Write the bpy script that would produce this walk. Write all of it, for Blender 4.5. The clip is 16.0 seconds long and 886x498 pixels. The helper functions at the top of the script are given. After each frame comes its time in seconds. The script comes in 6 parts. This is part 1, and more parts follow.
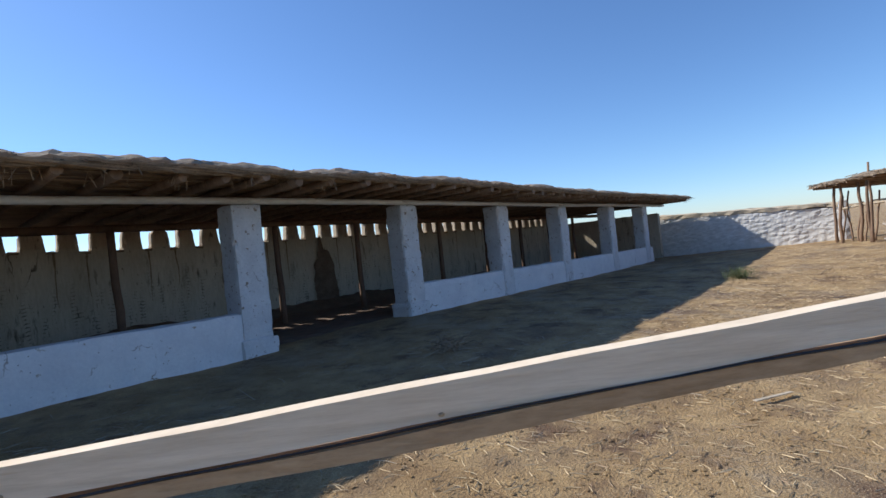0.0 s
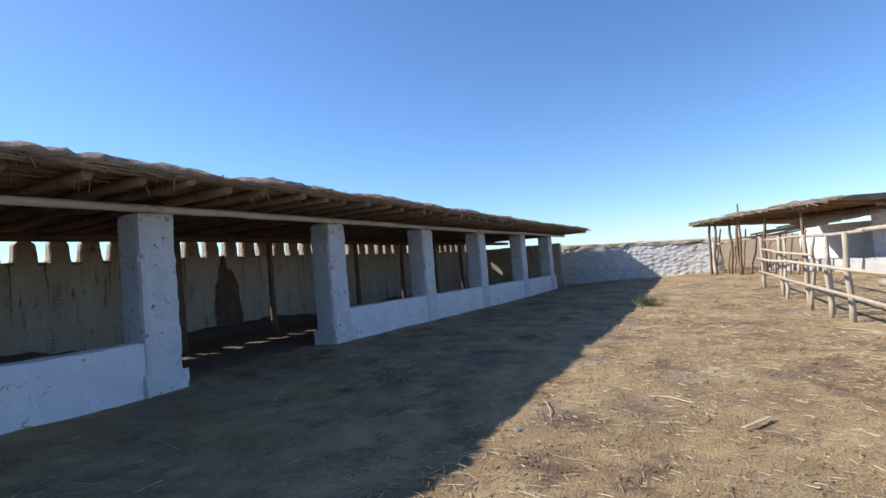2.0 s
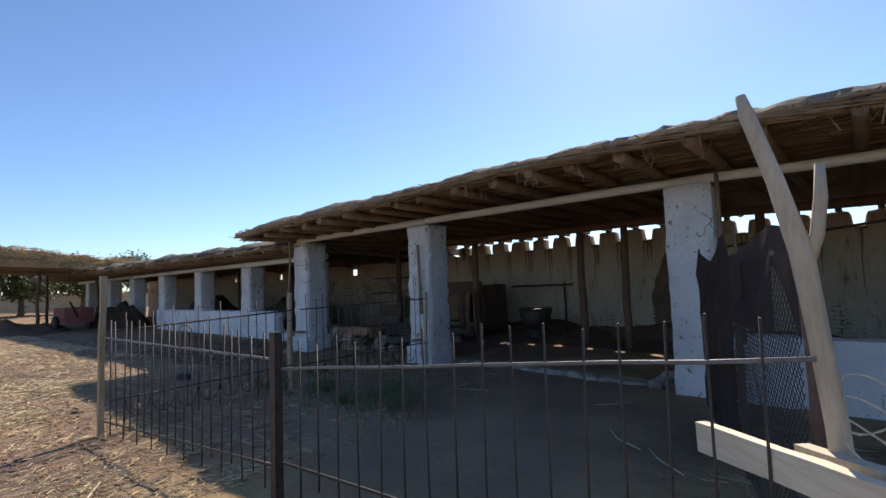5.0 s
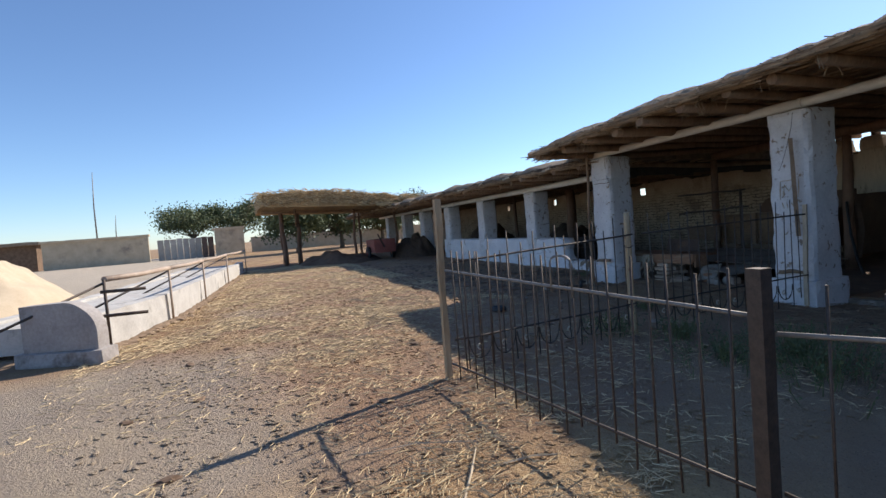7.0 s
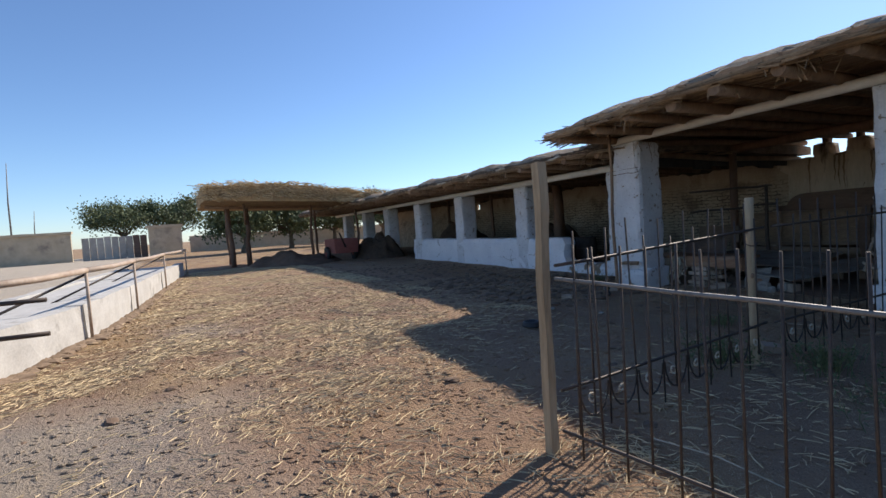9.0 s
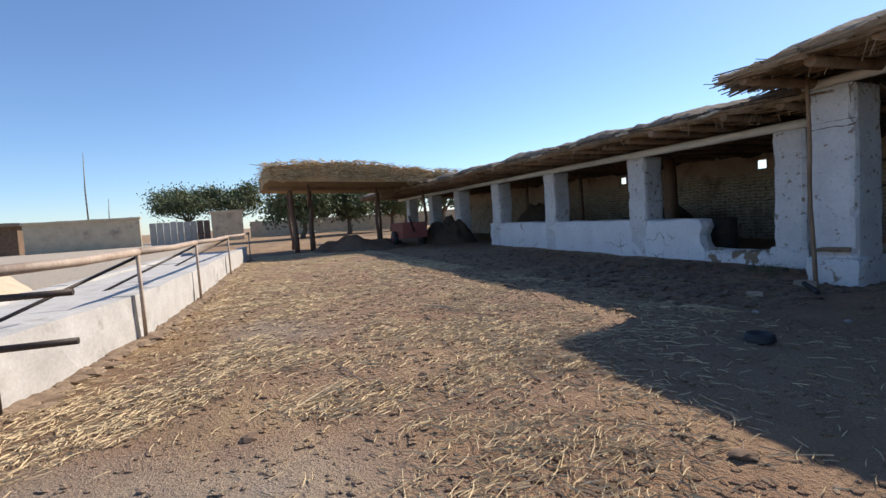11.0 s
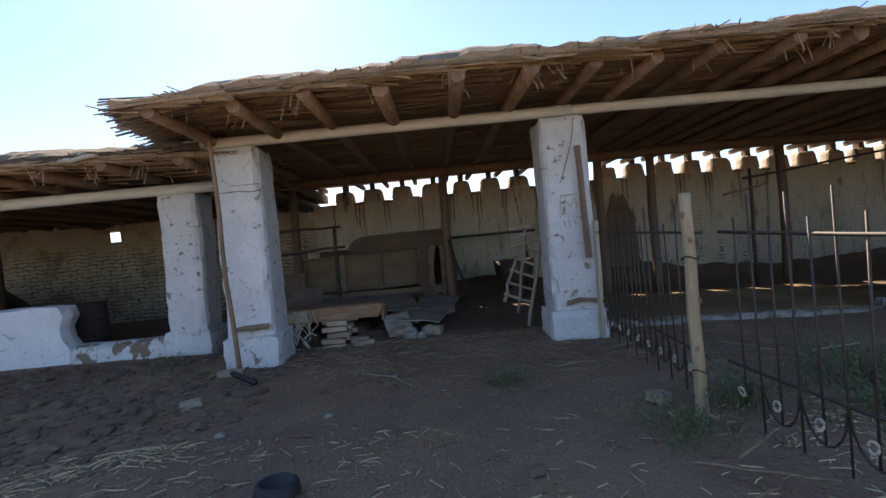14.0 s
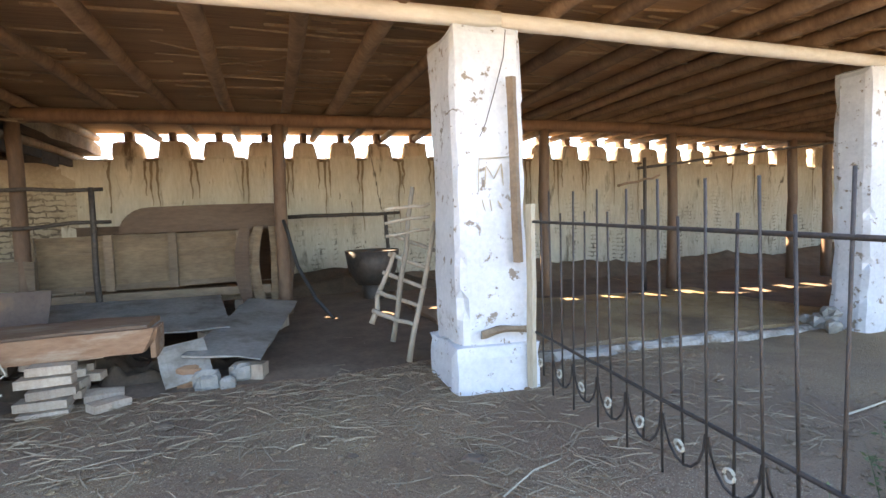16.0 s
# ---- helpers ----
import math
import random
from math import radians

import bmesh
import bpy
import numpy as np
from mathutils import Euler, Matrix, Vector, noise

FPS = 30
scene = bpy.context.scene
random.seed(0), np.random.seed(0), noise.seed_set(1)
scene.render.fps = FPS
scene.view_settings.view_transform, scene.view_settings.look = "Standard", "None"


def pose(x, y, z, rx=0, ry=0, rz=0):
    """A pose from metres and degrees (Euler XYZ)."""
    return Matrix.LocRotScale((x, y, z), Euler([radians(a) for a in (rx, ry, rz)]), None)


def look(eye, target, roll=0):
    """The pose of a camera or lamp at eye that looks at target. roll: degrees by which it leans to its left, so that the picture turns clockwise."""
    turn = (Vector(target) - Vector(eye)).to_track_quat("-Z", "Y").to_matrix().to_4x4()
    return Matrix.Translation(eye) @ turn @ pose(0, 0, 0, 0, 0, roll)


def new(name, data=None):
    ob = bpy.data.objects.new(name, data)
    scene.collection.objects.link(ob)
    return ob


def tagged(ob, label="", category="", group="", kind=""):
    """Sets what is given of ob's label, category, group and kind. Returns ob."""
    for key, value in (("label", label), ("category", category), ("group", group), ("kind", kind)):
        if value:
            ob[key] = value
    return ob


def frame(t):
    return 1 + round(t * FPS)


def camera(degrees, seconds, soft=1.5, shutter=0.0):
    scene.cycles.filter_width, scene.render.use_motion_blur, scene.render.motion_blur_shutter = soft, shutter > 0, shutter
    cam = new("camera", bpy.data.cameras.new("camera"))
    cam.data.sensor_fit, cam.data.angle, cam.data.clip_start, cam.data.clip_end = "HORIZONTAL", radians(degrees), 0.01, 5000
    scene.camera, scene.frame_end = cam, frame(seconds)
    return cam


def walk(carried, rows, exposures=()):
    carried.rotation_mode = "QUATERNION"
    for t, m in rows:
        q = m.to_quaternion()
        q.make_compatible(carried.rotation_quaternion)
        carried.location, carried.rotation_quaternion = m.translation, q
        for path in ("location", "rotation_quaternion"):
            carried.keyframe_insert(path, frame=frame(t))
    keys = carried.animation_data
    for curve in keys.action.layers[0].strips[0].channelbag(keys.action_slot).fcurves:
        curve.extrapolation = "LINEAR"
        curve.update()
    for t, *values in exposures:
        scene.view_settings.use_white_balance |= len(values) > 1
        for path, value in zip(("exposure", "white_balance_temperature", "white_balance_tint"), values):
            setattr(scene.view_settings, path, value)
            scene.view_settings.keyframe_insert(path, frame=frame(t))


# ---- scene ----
cam = camera(82.8, 16.0)
EXPOSURES = ((0, .22, 6200, 10), (.6, .34, 6200, 10), (1.5, .48, 6400, 10), (2.5, .44, 6000, 11), (3.5, .58, 7100, 14), (5, .4, 7000, 13), (7.3, .38, 6900, 12), (9.7, .3, 6800, 12), (12, .42, 7400, 14), (12.7, .6, 8000, 15), (13.2, .85, 8200, 15), (13.6, .95, 7600, 14), (14, 1.12, 7900, 14), (14.5, 1.65, 9400, 19), (15, 2.2, 9900, 18), (15.5, 2.85, 9600, 18), (16, 3.4, 9300, 16))
PATH = [
    (0, (-3.838, -7.399, 1.402), (-2.311, -6.108, 1.392), -6.1),
    (0.5, (-3.882, -7.102, 1.427), (-2.129, -6.139, 1.39), -6.1),
    (1, (-3.822, -6.814, 1.44), (-1.877, -6.347, 1.444), -7.6),
    (1.5, (-3.863, -6.596, 1.442), (-1.92, -6.122, 1.454), -6.2),
    (2, (-3.897, -6.491, 1.421), (-2.13, -5.555, 1.473), -4.7),
    (2.5, (-3.992, -6.401, 1.43), (-2.495, -5.077, 1.502), -2.9),
    (3, (-4.128, -6.337, 1.459), (-3.301, -4.519, 1.561), -2.1),
    (3.5, (-4.301, -6.157, 1.438), (-4.131, -4.167, 1.533), -1.9),
    (4, (-4.557, -6.0, 1.469), (-5.015, -4.056, 1.577), -2.5),
    (4.2, (-4.71, -5.997, 1.46), (-5.369, -4.112, 1.574), -1.8),
    (4.5, (-4.921, -6.009, 1.457), (-5.777, -4.206, 1.585), -2.1),
    (5, (-5.323, -6.032, 1.438), (-6.599, -4.499, 1.581), -2.0),
    (5.2, (-5.467, -6.016, 1.444), (-6.876, -4.602, 1.569), -2.2),
    (7.3, (-7.183, -5.937, 1.396), (-9.045, -5.214, 1.298), -4.6),
    (7.5, (-7.359, -5.934, 1.38), (-9.192, -5.142, 1.281), -3.7),
    (8, (-7.731, -5.928, 1.377), (-9.432, -4.882, 1.271), -2.4),
    (8.2, (-7.973, -5.903, 1.379), (-9.674, -4.856, 1.269), -3.1),
    (8.5, (-8.172, -5.961, 1.37), (-9.891, -4.944, 1.262), -3.8),
    (9, (-8.621, -6.053, 1.363), (-10.39, -5.125, 1.266), -3.8),
    (9.5, (-9.071, -6.027, 1.36), (-10.937, -5.314, 1.268), -4.3),
    (9.7, (-9.274, -6.025, 1.371), (-11.174, -5.408, 1.282), -4.3),
    (11.8, (-11.018, -6.217, 1.201), (-12.644, -5.082, 0.94), -1.2),
    (12, (-11.152, -6.201, 1.219), (-12.557, -4.795, 0.994), -2.1),
    (12.5, (-11.423, -6.074, 1.229), (-12.316, -4.294, 1.042), -2.6),
    (13, (-11.642, -5.853, 1.245), (-11.869, -3.877, 1.041), -2.0),
    (13.3, (-11.728, -5.665, 1.231), (-11.761, -3.668, 1.121), -3.9),
    (13.5, (-11.768, -5.491, 1.247), (-11.801, -3.493, 1.176), -4.6),
    (14, (-12.032, -5.049, 1.269), (-12.008, -3.049, 1.244), -5.1),
    (14.5, (-11.96, -4.479, 1.227), (-11.674, -2.5, 1.211), -3.2),
    (15, (-12.039, -3.923, 1.257), (-11.702, -1.952, 1.24), -3.3),
    (15.2, (-12.009, -3.737, 1.251), (-11.674, -1.765, 1.228), -3.1),
    (15.5, (-12.032, -3.447, 1.215), (-11.503, -1.519, 1.152), -1.2),
    (16, (-11.969, -2.938, 1.292), (-11.327, -1.049, 1.16), -1.9),
]
walk(cam, [(t, look(e, a, r)) for t, e, a, r in PATH], EXPOSURES)

# ---- light ----
SUN_AZ, SUN_EL = radians(-18), radians(37.8)      # azimuth from +y towards +x
to_sun = Vector((math.sin(SUN_AZ) * math.cos(SUN_EL), math.cos(SUN_AZ) * math.cos(SUN_EL), math.sin(SUN_EL)))
world = bpy.data.worlds.new("sky")
scene.world = world
world.use_nodes = True
wn = world.node_tree
sky = wn.nodes.new("ShaderNodeTexSky")
sky.sky_type = "NISHITA"
sky.sun_disc = False
sky.sun_elevation = SUN_EL
sky.sun_rotation = SUN_AZ
sky.altitude = 900
sky.air_density = 1.0
sky.dust_density = 0.35
sky.ozone_density = 7.5
wn.links.new(sky.outputs[0], wn.nodes["Background"].inputs["Color"])
wn.nodes["Background"].inputs["Strength"].default_value = 0.14
sun_data = bpy.data.lights.new("sun", "SUN")
sun_data.energy = 5.0
sun_data.angle = radians(0.53)
sun_data.color = (1.0, 0.945, 0.86)
sun_lamp = new("sun", sun_data)
sun_lamp.matrix_world = look(to_sun * 50, (0, 0, 0))


# ---- materials ----
def material(name, a, b, scale=6.0, rough=0.9, bump=0.3, fine=40.0, stain=None, stain_scale=1.2, stain_at=(0.56, 0.7),
             metal=0.0, stretch=(1, 1, 1), rand=0.0, bump_dist=0.01, chaff=None, courses=None, chips=None, patches=(), zone=None, plots=(), island=0.0, courses_z=(1.75, 0.9), courses_at=(0.52, 0.62)):
    """Two tones mixed by coarse and fine noise, optional stains of a third tone, relief from the fine noise."""
    m = bpy.data.materials.new(name)
    m.use_nodes = True
    t = m.node_tree
    n, l = t.nodes, t.links
    bsdf = n["Principled BSDF"]
    bsdf.inputs["Roughness"].default_value = rough
    bsdf.inputs["Metallic"].default_value = metal
    geo = n.new("ShaderNodeTexCoord")
    mapn = n.new("ShaderNodeMapping")
    mapn.inputs["Scale"].default_value = stretch
    l.new(geo.outputs["Object"], mapn.inputs["Vector"])

    def tex(s, detail=6.0, r=0.6):
        x = n.new("ShaderNodeTexNoise")
        x.inputs["Scale"].default_value = s
        x.inputs["Detail"].default_value = detail
        x.inputs["Roughness"].default_value = r
        l.new(mapn.outputs[0], x.inputs["Vector"])
        return x

    def ramp(src, p0, p1, c0=(0, 0, 0, 1), c1=(1, 1, 1, 1)):
        r = n.new("ShaderNodeValToRGB")
        r.color_ramp.elements[0].position, r.color_ramp.elements[1].position = p0, p1
        r.color_ramp.elements[0].color, r.color_ramp.elements[1].color = c0, c1
        l.new(src, r.inputs["Fac"])
        return r

    def mix(f, c0, c1):
        x = n.new("ShaderNodeMix")
        x.data_type = "RGBA"
        l.new(f, x.inputs["Factor"])
        for s, c in ((6, c0), (7, c1)):
            if isinstance(c, tuple):
                x.inputs[s].default_value = (*c, 1)
            else:
                l.new(c, x.inputs[s])
        return x.outputs[2]

    big, small = tex(scale), tex(fine, 4.0, 0.7)
    add = n.new("ShaderNodeMath")
    add.operation = "MULTIPLY_ADD"
    add.inputs[1].default_value, add.inputs[2].default_value = 0.45, 0.0
    l.new(small.outputs["Fac"], add.inputs[0])
    add2 = n.new("ShaderNodeMath")
    add2.operation = "MULTIPLY_ADD"
    add2.inputs[1].default_value = 0.55
    l.new(big.outputs["Fac"], add2.inputs[0])
    l.new(add.outputs[0], add2.inputs[2])
    col = mix(ramp(add2.outputs[0], 0.36, 0.64).outputs[0], a, b)
    if stain:
        col = mix(ramp(tex(stain_scale, 8.0, 0.65).outputs["Fac"], *stain_at).outputs[0], col, stain)
    for tone, s, at in patches:
        col = mix(ramp(tex(s, 7.0, 0.7).outputs["Fac"], *at).outputs[0], col, tone)
    if zone:
        # another soil towards one end of the yard, in drifts
        zs_ = n.new("ShaderNodeSeparateXYZ")
        l.new(geo.outputs["Object"], zs_.inputs[0])
        zm = n.new("ShaderNodeMapRange")
        zm.inputs[1].default_value, zm.inputs[2].default_value = zone[1], zone[2]
        zm.inputs[4].default_value = zone[3]
        l.new(zs_.outputs["X"], zm.inputs[0])
        zf_ = n.new("ShaderNodeMath")
        zf_.operation = "MULTIPLY"
        l.new(zm.outputs[0], zf_.inputs[0])
        l.new(ramp(tex(1.3, 6.0, 0.65).outputs["Fac"], 0.36, 0.58).outputs[0], zf_.inputs[1])
        col = mix(zf_.outputs[0], col, zone[0])
    for tone, x0_, x1_, y0_, y1_, soft_, amount in plots:
        # a plot of other soil with a frayed border
        wv_ = n.new("ShaderNodeVectorMath")
        wv_.operation = "MULTIPLY_ADD"
        wv_.inputs[1].default_value = (1.5, 1.5, 0.0)
        l.new(tex(0.9, 6.0, 0.65).outputs["Color"], wv_.inputs[0])
        l.new(geo.outputs["Object"], wv_.inputs[2])
        sp_ = n.new("ShaderNodeSeparateXYZ")
        l.new(wv_.outputs[0], sp_.inputs[0])
        fac = None
        for axis, lo, hi in (("X", x0_ + 0.75, x1_ + 0.75), ("Y", y0_ + 0.75, y1_ + 0.75)):
            for e0, e1 in ((lo - soft_, lo + soft_), (hi + soft_, hi - soft_)):
                mr_ = n.new("ShaderNodeMapRange")
                mr_.inputs[1].default_value, mr_.inputs[2].default_value = e0, e1
                mr_.inputs[4].default_value = amount if fac is None else 1.0
                l.new(sp_.outputs[axis], mr_.inputs[0])
                if fac is None:
                    fac = mr_.outputs[0]
                else:
                    mu_ = n.new("ShaderNodeMath")
                    mu_.operation = "MULTIPLY"
                    l.new(fac, mu_.inputs[0])
                    l.new(mr_.outputs[0], mu_.inputs[1])
                    fac = mu_.outputs[0]
        col = mix(fac, col, tone)
    if chaff:
        # short bright and dark crumbs in drifts
        crumb = ramp(tex(150.0, 2.0, 0.5).outputs["Fac"], 0.60, 0.66)
        drift = ramp(tex(0.8, 5.0, 0.6).outputs["Fac"], 0.40, 0.60)
        both = n.new("ShaderNodeMath")
        both.operation = "MULTIPLY"
        l.new(crumb.outputs[0], both.inputs[0])
        l.new(drift.outputs[0], both.inputs[1])
        col = mix(both.outputs[0], col, chaff)
        col = mix(ramp(tex(95.0, 3.0, 0.6).outputs["Fac"], 0.62, 0.70).outputs[0], col, (0.075, 0.055, 0.04))
    if chips:
        # hairline cracks and small knocked-out spots down to the mud
        warp = n.new("ShaderNodeVectorMath")
        warp.operation = "MULTIPLY_ADD"
        warp.inputs[1].default_value = (0.22, 0.22, 0.22)
        l.new(tex(5.0, 4.0, 0.6).outputs["Color"], warp.inputs[0])
        l.new(mapn.outputs[0], warp.inputs[2])
        vor = n.new("ShaderNodeTexVoronoi")
        vor.feature = "DISTANCE_TO_EDGE"
        vor.inputs["Scale"].default_value = 1.7
        l.new(warp.outputs[0], vor.inputs["Vector"])
        crack = ramp(vor.outputs["Distance"], 0.006, 0.014, (1, 1, 1, 1), (0, 0, 0, 1))
        where = ramp(tex(1.9, 3.0, 0.5).outputs["Fac"], 0.58, 0.68)
        cm = n.new("ShaderNodeMath")
        cm.operation = "MULTIPLY"
        l.new(crack.outputs[0], cm.inputs[0])
        l.new(where.outputs[0], cm.inputs[1])
        col = mix(cm.outputs[0], col, chips)
        spot = n.new("ShaderNodeTexVoronoi")
        spot.inputs["Scale"].default_value = 13.0
        l.new(warp.outputs[0], spot.inputs["Vector"])
        sp = ramp(spot.outputs["Distance"], 0.07, 0.15, (1, 1, 1, 1), (0, 0, 0, 1))
        sw = ramp(tex(3.3, 4.0, 0.65).outputs["Fac"], 0.50, 0.54)
        sm = n.new("ShaderNodeMath")
        sm.operation = "MULTIPLY"
        l.new(sp.outputs[0], sm.inputs[0])
        l.new(sw.outputs[0], sm.inputs[1])
        col = mix(sm.outputs[0], col, chips)
    if courses:
        # brick courses showing through thin whitewash low on the wall
        sep = n.new("ShaderNodeSeparateXYZ")
        l.new(geo.outputs["Object"], sep.inputs[0])
        com = n.new("ShaderNodeCombineXYZ")
        l.new(sep.outputs["X"], com.inputs["X"])
        l.new(sep.outputs["Z"], com.inputs["Y"])
        br = n.new("ShaderNodeTexBrick")
        br.inputs["Scale"].default_value = 1.0
        br.inputs["Brick Width"].default_value, br.inputs["Row Height"].default_value = 0.26, 0.075
        br.inputs["Mortar Size"].default_value = 0.012
        wv = n.new("ShaderNodeVectorMath")
        wv.operation = "MULTIPLY_ADD"
        wv.inputs[1].default_value = (0.16, 0.13, 0.0)
        l.new(tex(7.0, 4.0, 0.6).outputs["Color"], wv.inputs[0])
        l.new(com.outputs[0], wv.inputs[2])
        l.new(wv.outputs[0], br.inputs["Vector"])
        low = n.new("ShaderNodeMapRange")
        low.inputs[1].default_value, low.inputs[2].default_value = courses_z
        l.new(sep.outputs["Z"], low.inputs[0])
        f1 = n.new("ShaderNodeMath")
        f1.operation = "MULTIPLY"
        l.new(br.outputs["Fac"], f1.inputs[0])
        l.new(low.outputs[0], f1.inputs[1])
        f2 = n.new("ShaderNodeMath")
        f2.operation = "MULTIPLY"
        l.new(f1.outputs[0], f2.inputs[0])
        l.new(ramp(tex(5.0, 8.0, 0.75).outputs["Fac"], *courses_at).outputs[0], f2.inputs[1])
        col = mix(f2.outputs[0], col, courses)
    if rand:
        info = n.new("ShaderNodeObjectInfo")
        hsv = n.new("ShaderNodeHueSaturation")
        mr = n.new("ShaderNodeMapRange")
        mr.inputs[3].default_value, mr.inputs[4].default_value = 1 - rand, 1 + rand
        l.new(info.outputs["Random"], mr.inputs[0])
        l.new(mr.outputs[0], hsv.inputs["Value"])
        l.new(col, hsv.inputs["Color"])
        col = hsv.outputs[0]
    if island:
        # every loose piece its own tone
        gi = n.new("ShaderNodeNewGeometry")
        hi_ = n.new("ShaderNodeHueSaturation")
        mi = n.new("ShaderNodeMapRange")
        mi.inputs[3].default_value, mi.inputs[4].default_value = 1 - island, 1 + 0.5 * island
        l.new(gi.outputs["Random Per Island"], mi.inputs[0])
        l.new(mi.outputs[0], hi_.inputs["Value"])
        l.new(col, hi_.inputs["Color"])
        col = hi_.outputs[0]
    l.new(col, bsdf.inputs["Base Color"])
    if bump:
        bn = n.new("ShaderNodeBump")
        bn.inputs["Strength"].default_value = bump
        bn.inputs["Distance"].default_value = bump_dist
        l.new(add2.outputs[0], bn.inputs["Height"])
        l.new(bn.outputs[0], bsdf.inputs["Normal"])
    return m


WHITE = material("whitewash", (0.53, 0.525, 0.53), (0.70, 0.695, 0.69), 3, 0.85, 0.5, 30, stain=(0.27, 0.21, 0.16), stain_scale=11, stain_at=(0.60, 0.64), chips=(0.20, 0.155, 0.115))
WHITE2 = material("whitewash_parapet", (0.64, 0.64, 0.66), (0.78, 0.78, 0.78), 2, 0.85, 0.4, 25, stain=(0.42, 0.36, 0.30), stain_scale=5, stain_at=(0.66, 0.69), chips=(0.22, 0.17, 0.125))
PLASTER = material("mud_plaster", (0.42, 0.35, 0.26), (0.60, 0.52, 0.405), 2.2, 0.95, 0.8, 22, stain=(0.15, 0.115, 0.08), stain_scale=4.6, stain_at=(0.58, 0.68), stretch=(1, 1, 0.22), chips=(0.13, 0.10, 0.075), courses=(0.10, 0.08, 0.06))
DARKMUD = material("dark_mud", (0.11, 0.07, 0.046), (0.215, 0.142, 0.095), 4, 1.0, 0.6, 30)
LUMPY = material("lumpy_whitewash", (0.55, 0.53, 0.49), (0.74, 0.72, 0.68), 4, 0.9, 0.5, 26)
GROUND = material("dung_soil", (0.23, 0.138, 0.060), (0.53, 0.365, 0.172), 1.6, 1.0, 1.0, 48, stain=(0.13, 0.085, 0.058), stain_scale=0.75, stain_at=(0.50, 0.70), bump_dist=0.06, chaff=(0.58, 0.46, 0.30),
                  patches=(((0.37, 0.28, 0.175), 0.43, (0.54, 0.66)), ((0.15, 0.085, 0.045), 1.1, (0.53, 0.66)), ((0.06, 0.042, 0.03), 6.0, (0.66, 0.72))), zone=((0.245, 0.142, 0.088), -7.0, -10.5, 0.75),
                  plots=(((0.47, 0.41, 0.33), -75.0, -14.2, -60.0, -8.3, 0.4, 0.85), ((0.28, 0.168, 0.105), -32.0, -9.2, -6.4, 4.0, 0.9, 0.62), ((0.31, 0.262, 0.21), -12.9, -8.6, -9.5, -5.75, 0.4, 0.75), ((0.27, 0.225, 0.18), -16.0, -14.9, -6.3, -5.5, 0.25, 0.6),
                         ((0.285, 0.20, 0.135), -10.2, -6.5, -3.9, 0.3, 0.35, 0.6)))
LOG = material("debarked_log", (0.155, 0.093, 0.057), (0.31, 0.203, 0.127), 5, 0.85, 0.4, 30, stretch=(1, 1, 0.25), rand=0.2)
PALE = material("pale_wood", (0.36, 0.29, 0.20), (0.55, 0.46, 0.34), 5, 0.8, 0.35, 40, stain=(0.24, 0.18, 0.12), stain_scale=5, stain_at=(0.62, 0.72), stretch=(1, 1, 0.2), rand=0.12)
POSTWOOD = material("knotty_tan_wood", (0.27, 0.19, 0.11), (0.46, 0.35, 0.22), 5, 0.85, 0.5, 40, stain=(0.13, 0.085, 0.05), stain_scale=7, stain_at=(0.58, 0.66), stretch=(1, 1, 0.14))
BEAMW = material("whitewashed_beam", (0.56, 0.53, 0.48), (0.76, 0.74, 0.70), 5, 0.85, 0.3, 30, stretch=(0.3, 1, 1), rand=0.1)
BROWNPOST = material("red_brown_post", (0.115, 0.062, 0.038), (0.20, 0.115, 0.07), 5, 0.75, 0.3, 30, stretch=(1, 1, 0.3), rand=0.15)
THATCH = material("mud_thatch", (0.165, 0.12, 0.082), (0.33, 0.26, 0.185), 6, 1.0, 1.0, 45, stain=(0.19, 0.15, 0.11), stain_scale=2.0, bump_dist=0.03)
REED = material("reed_underside", (0.23, 0.135, 0.078), (0.45, 0.29, 0.17), 3, 0.95, 0.8, 60, stretch=(0.06, 1, 1), bump_dist=0.02)
STRAW = material("straw", (0.54, 0.39, 0.205), (0.76, 0.60, 0.37), 8, 0.8, 0.0, island=0.38)
FRINGE = material("dry_reed", (0.22, 0.15, 0.095), (0.42, 0.31, 0.20), 8, 0.9, 0.0, island=0.45)
RUST = material("dark_iron", (0.045, 0.035, 0.03), (0.10, 0.075, 0.06), 20, 0.6, 0.2, 90, metal=0.4)
TUBE = material("grey_steel", (0.13, 0.125, 0.12), (0.24, 0.225, 0.21), 12, 0.55, 0.2, 60, metal=0.4)
SHEET = material("rusty_sheet", (0.085, 0.055, 0.045), (0.15, 0.10, 0.075), 4, 0.8, 0.4, 30, stain=(0.20, 0.12, 0.07), stain_scale=4)
CONC = material("pale_concrete", (0.40, 0.38, 0.35), (0.56, 0.54, 0.50), 3, 0.9, 0.4, 35, stain=(0.27, 0.25, 0.22), stain_scale=2.2, stain_at=(0.58, 0.7))
DUNG = material("dry_dung", (0.065, 0.042, 0.028), (0.12, 0.08, 0.053), 8, 1.0, 0.6, 40)
BRICK = material("fired_brick", (0.30, 0.21, 0.15), (0.46, 0.36, 0.27), 10, 0.95, 0.5, 60, rand=0.25)
OLDWOOD = material("old_brown_board", (0.13, 0.085, 0.055), (0.25, 0.17, 0.11), 4, 0.85, 0.4, 40, stretch=(0.25, 1, 1), rand=0.2)
STREAK = material("rain_streak", (0.17, 0.115, 0.07), (0.30, 0.225, 0.15), 9, 1.0, 0.4, 40)
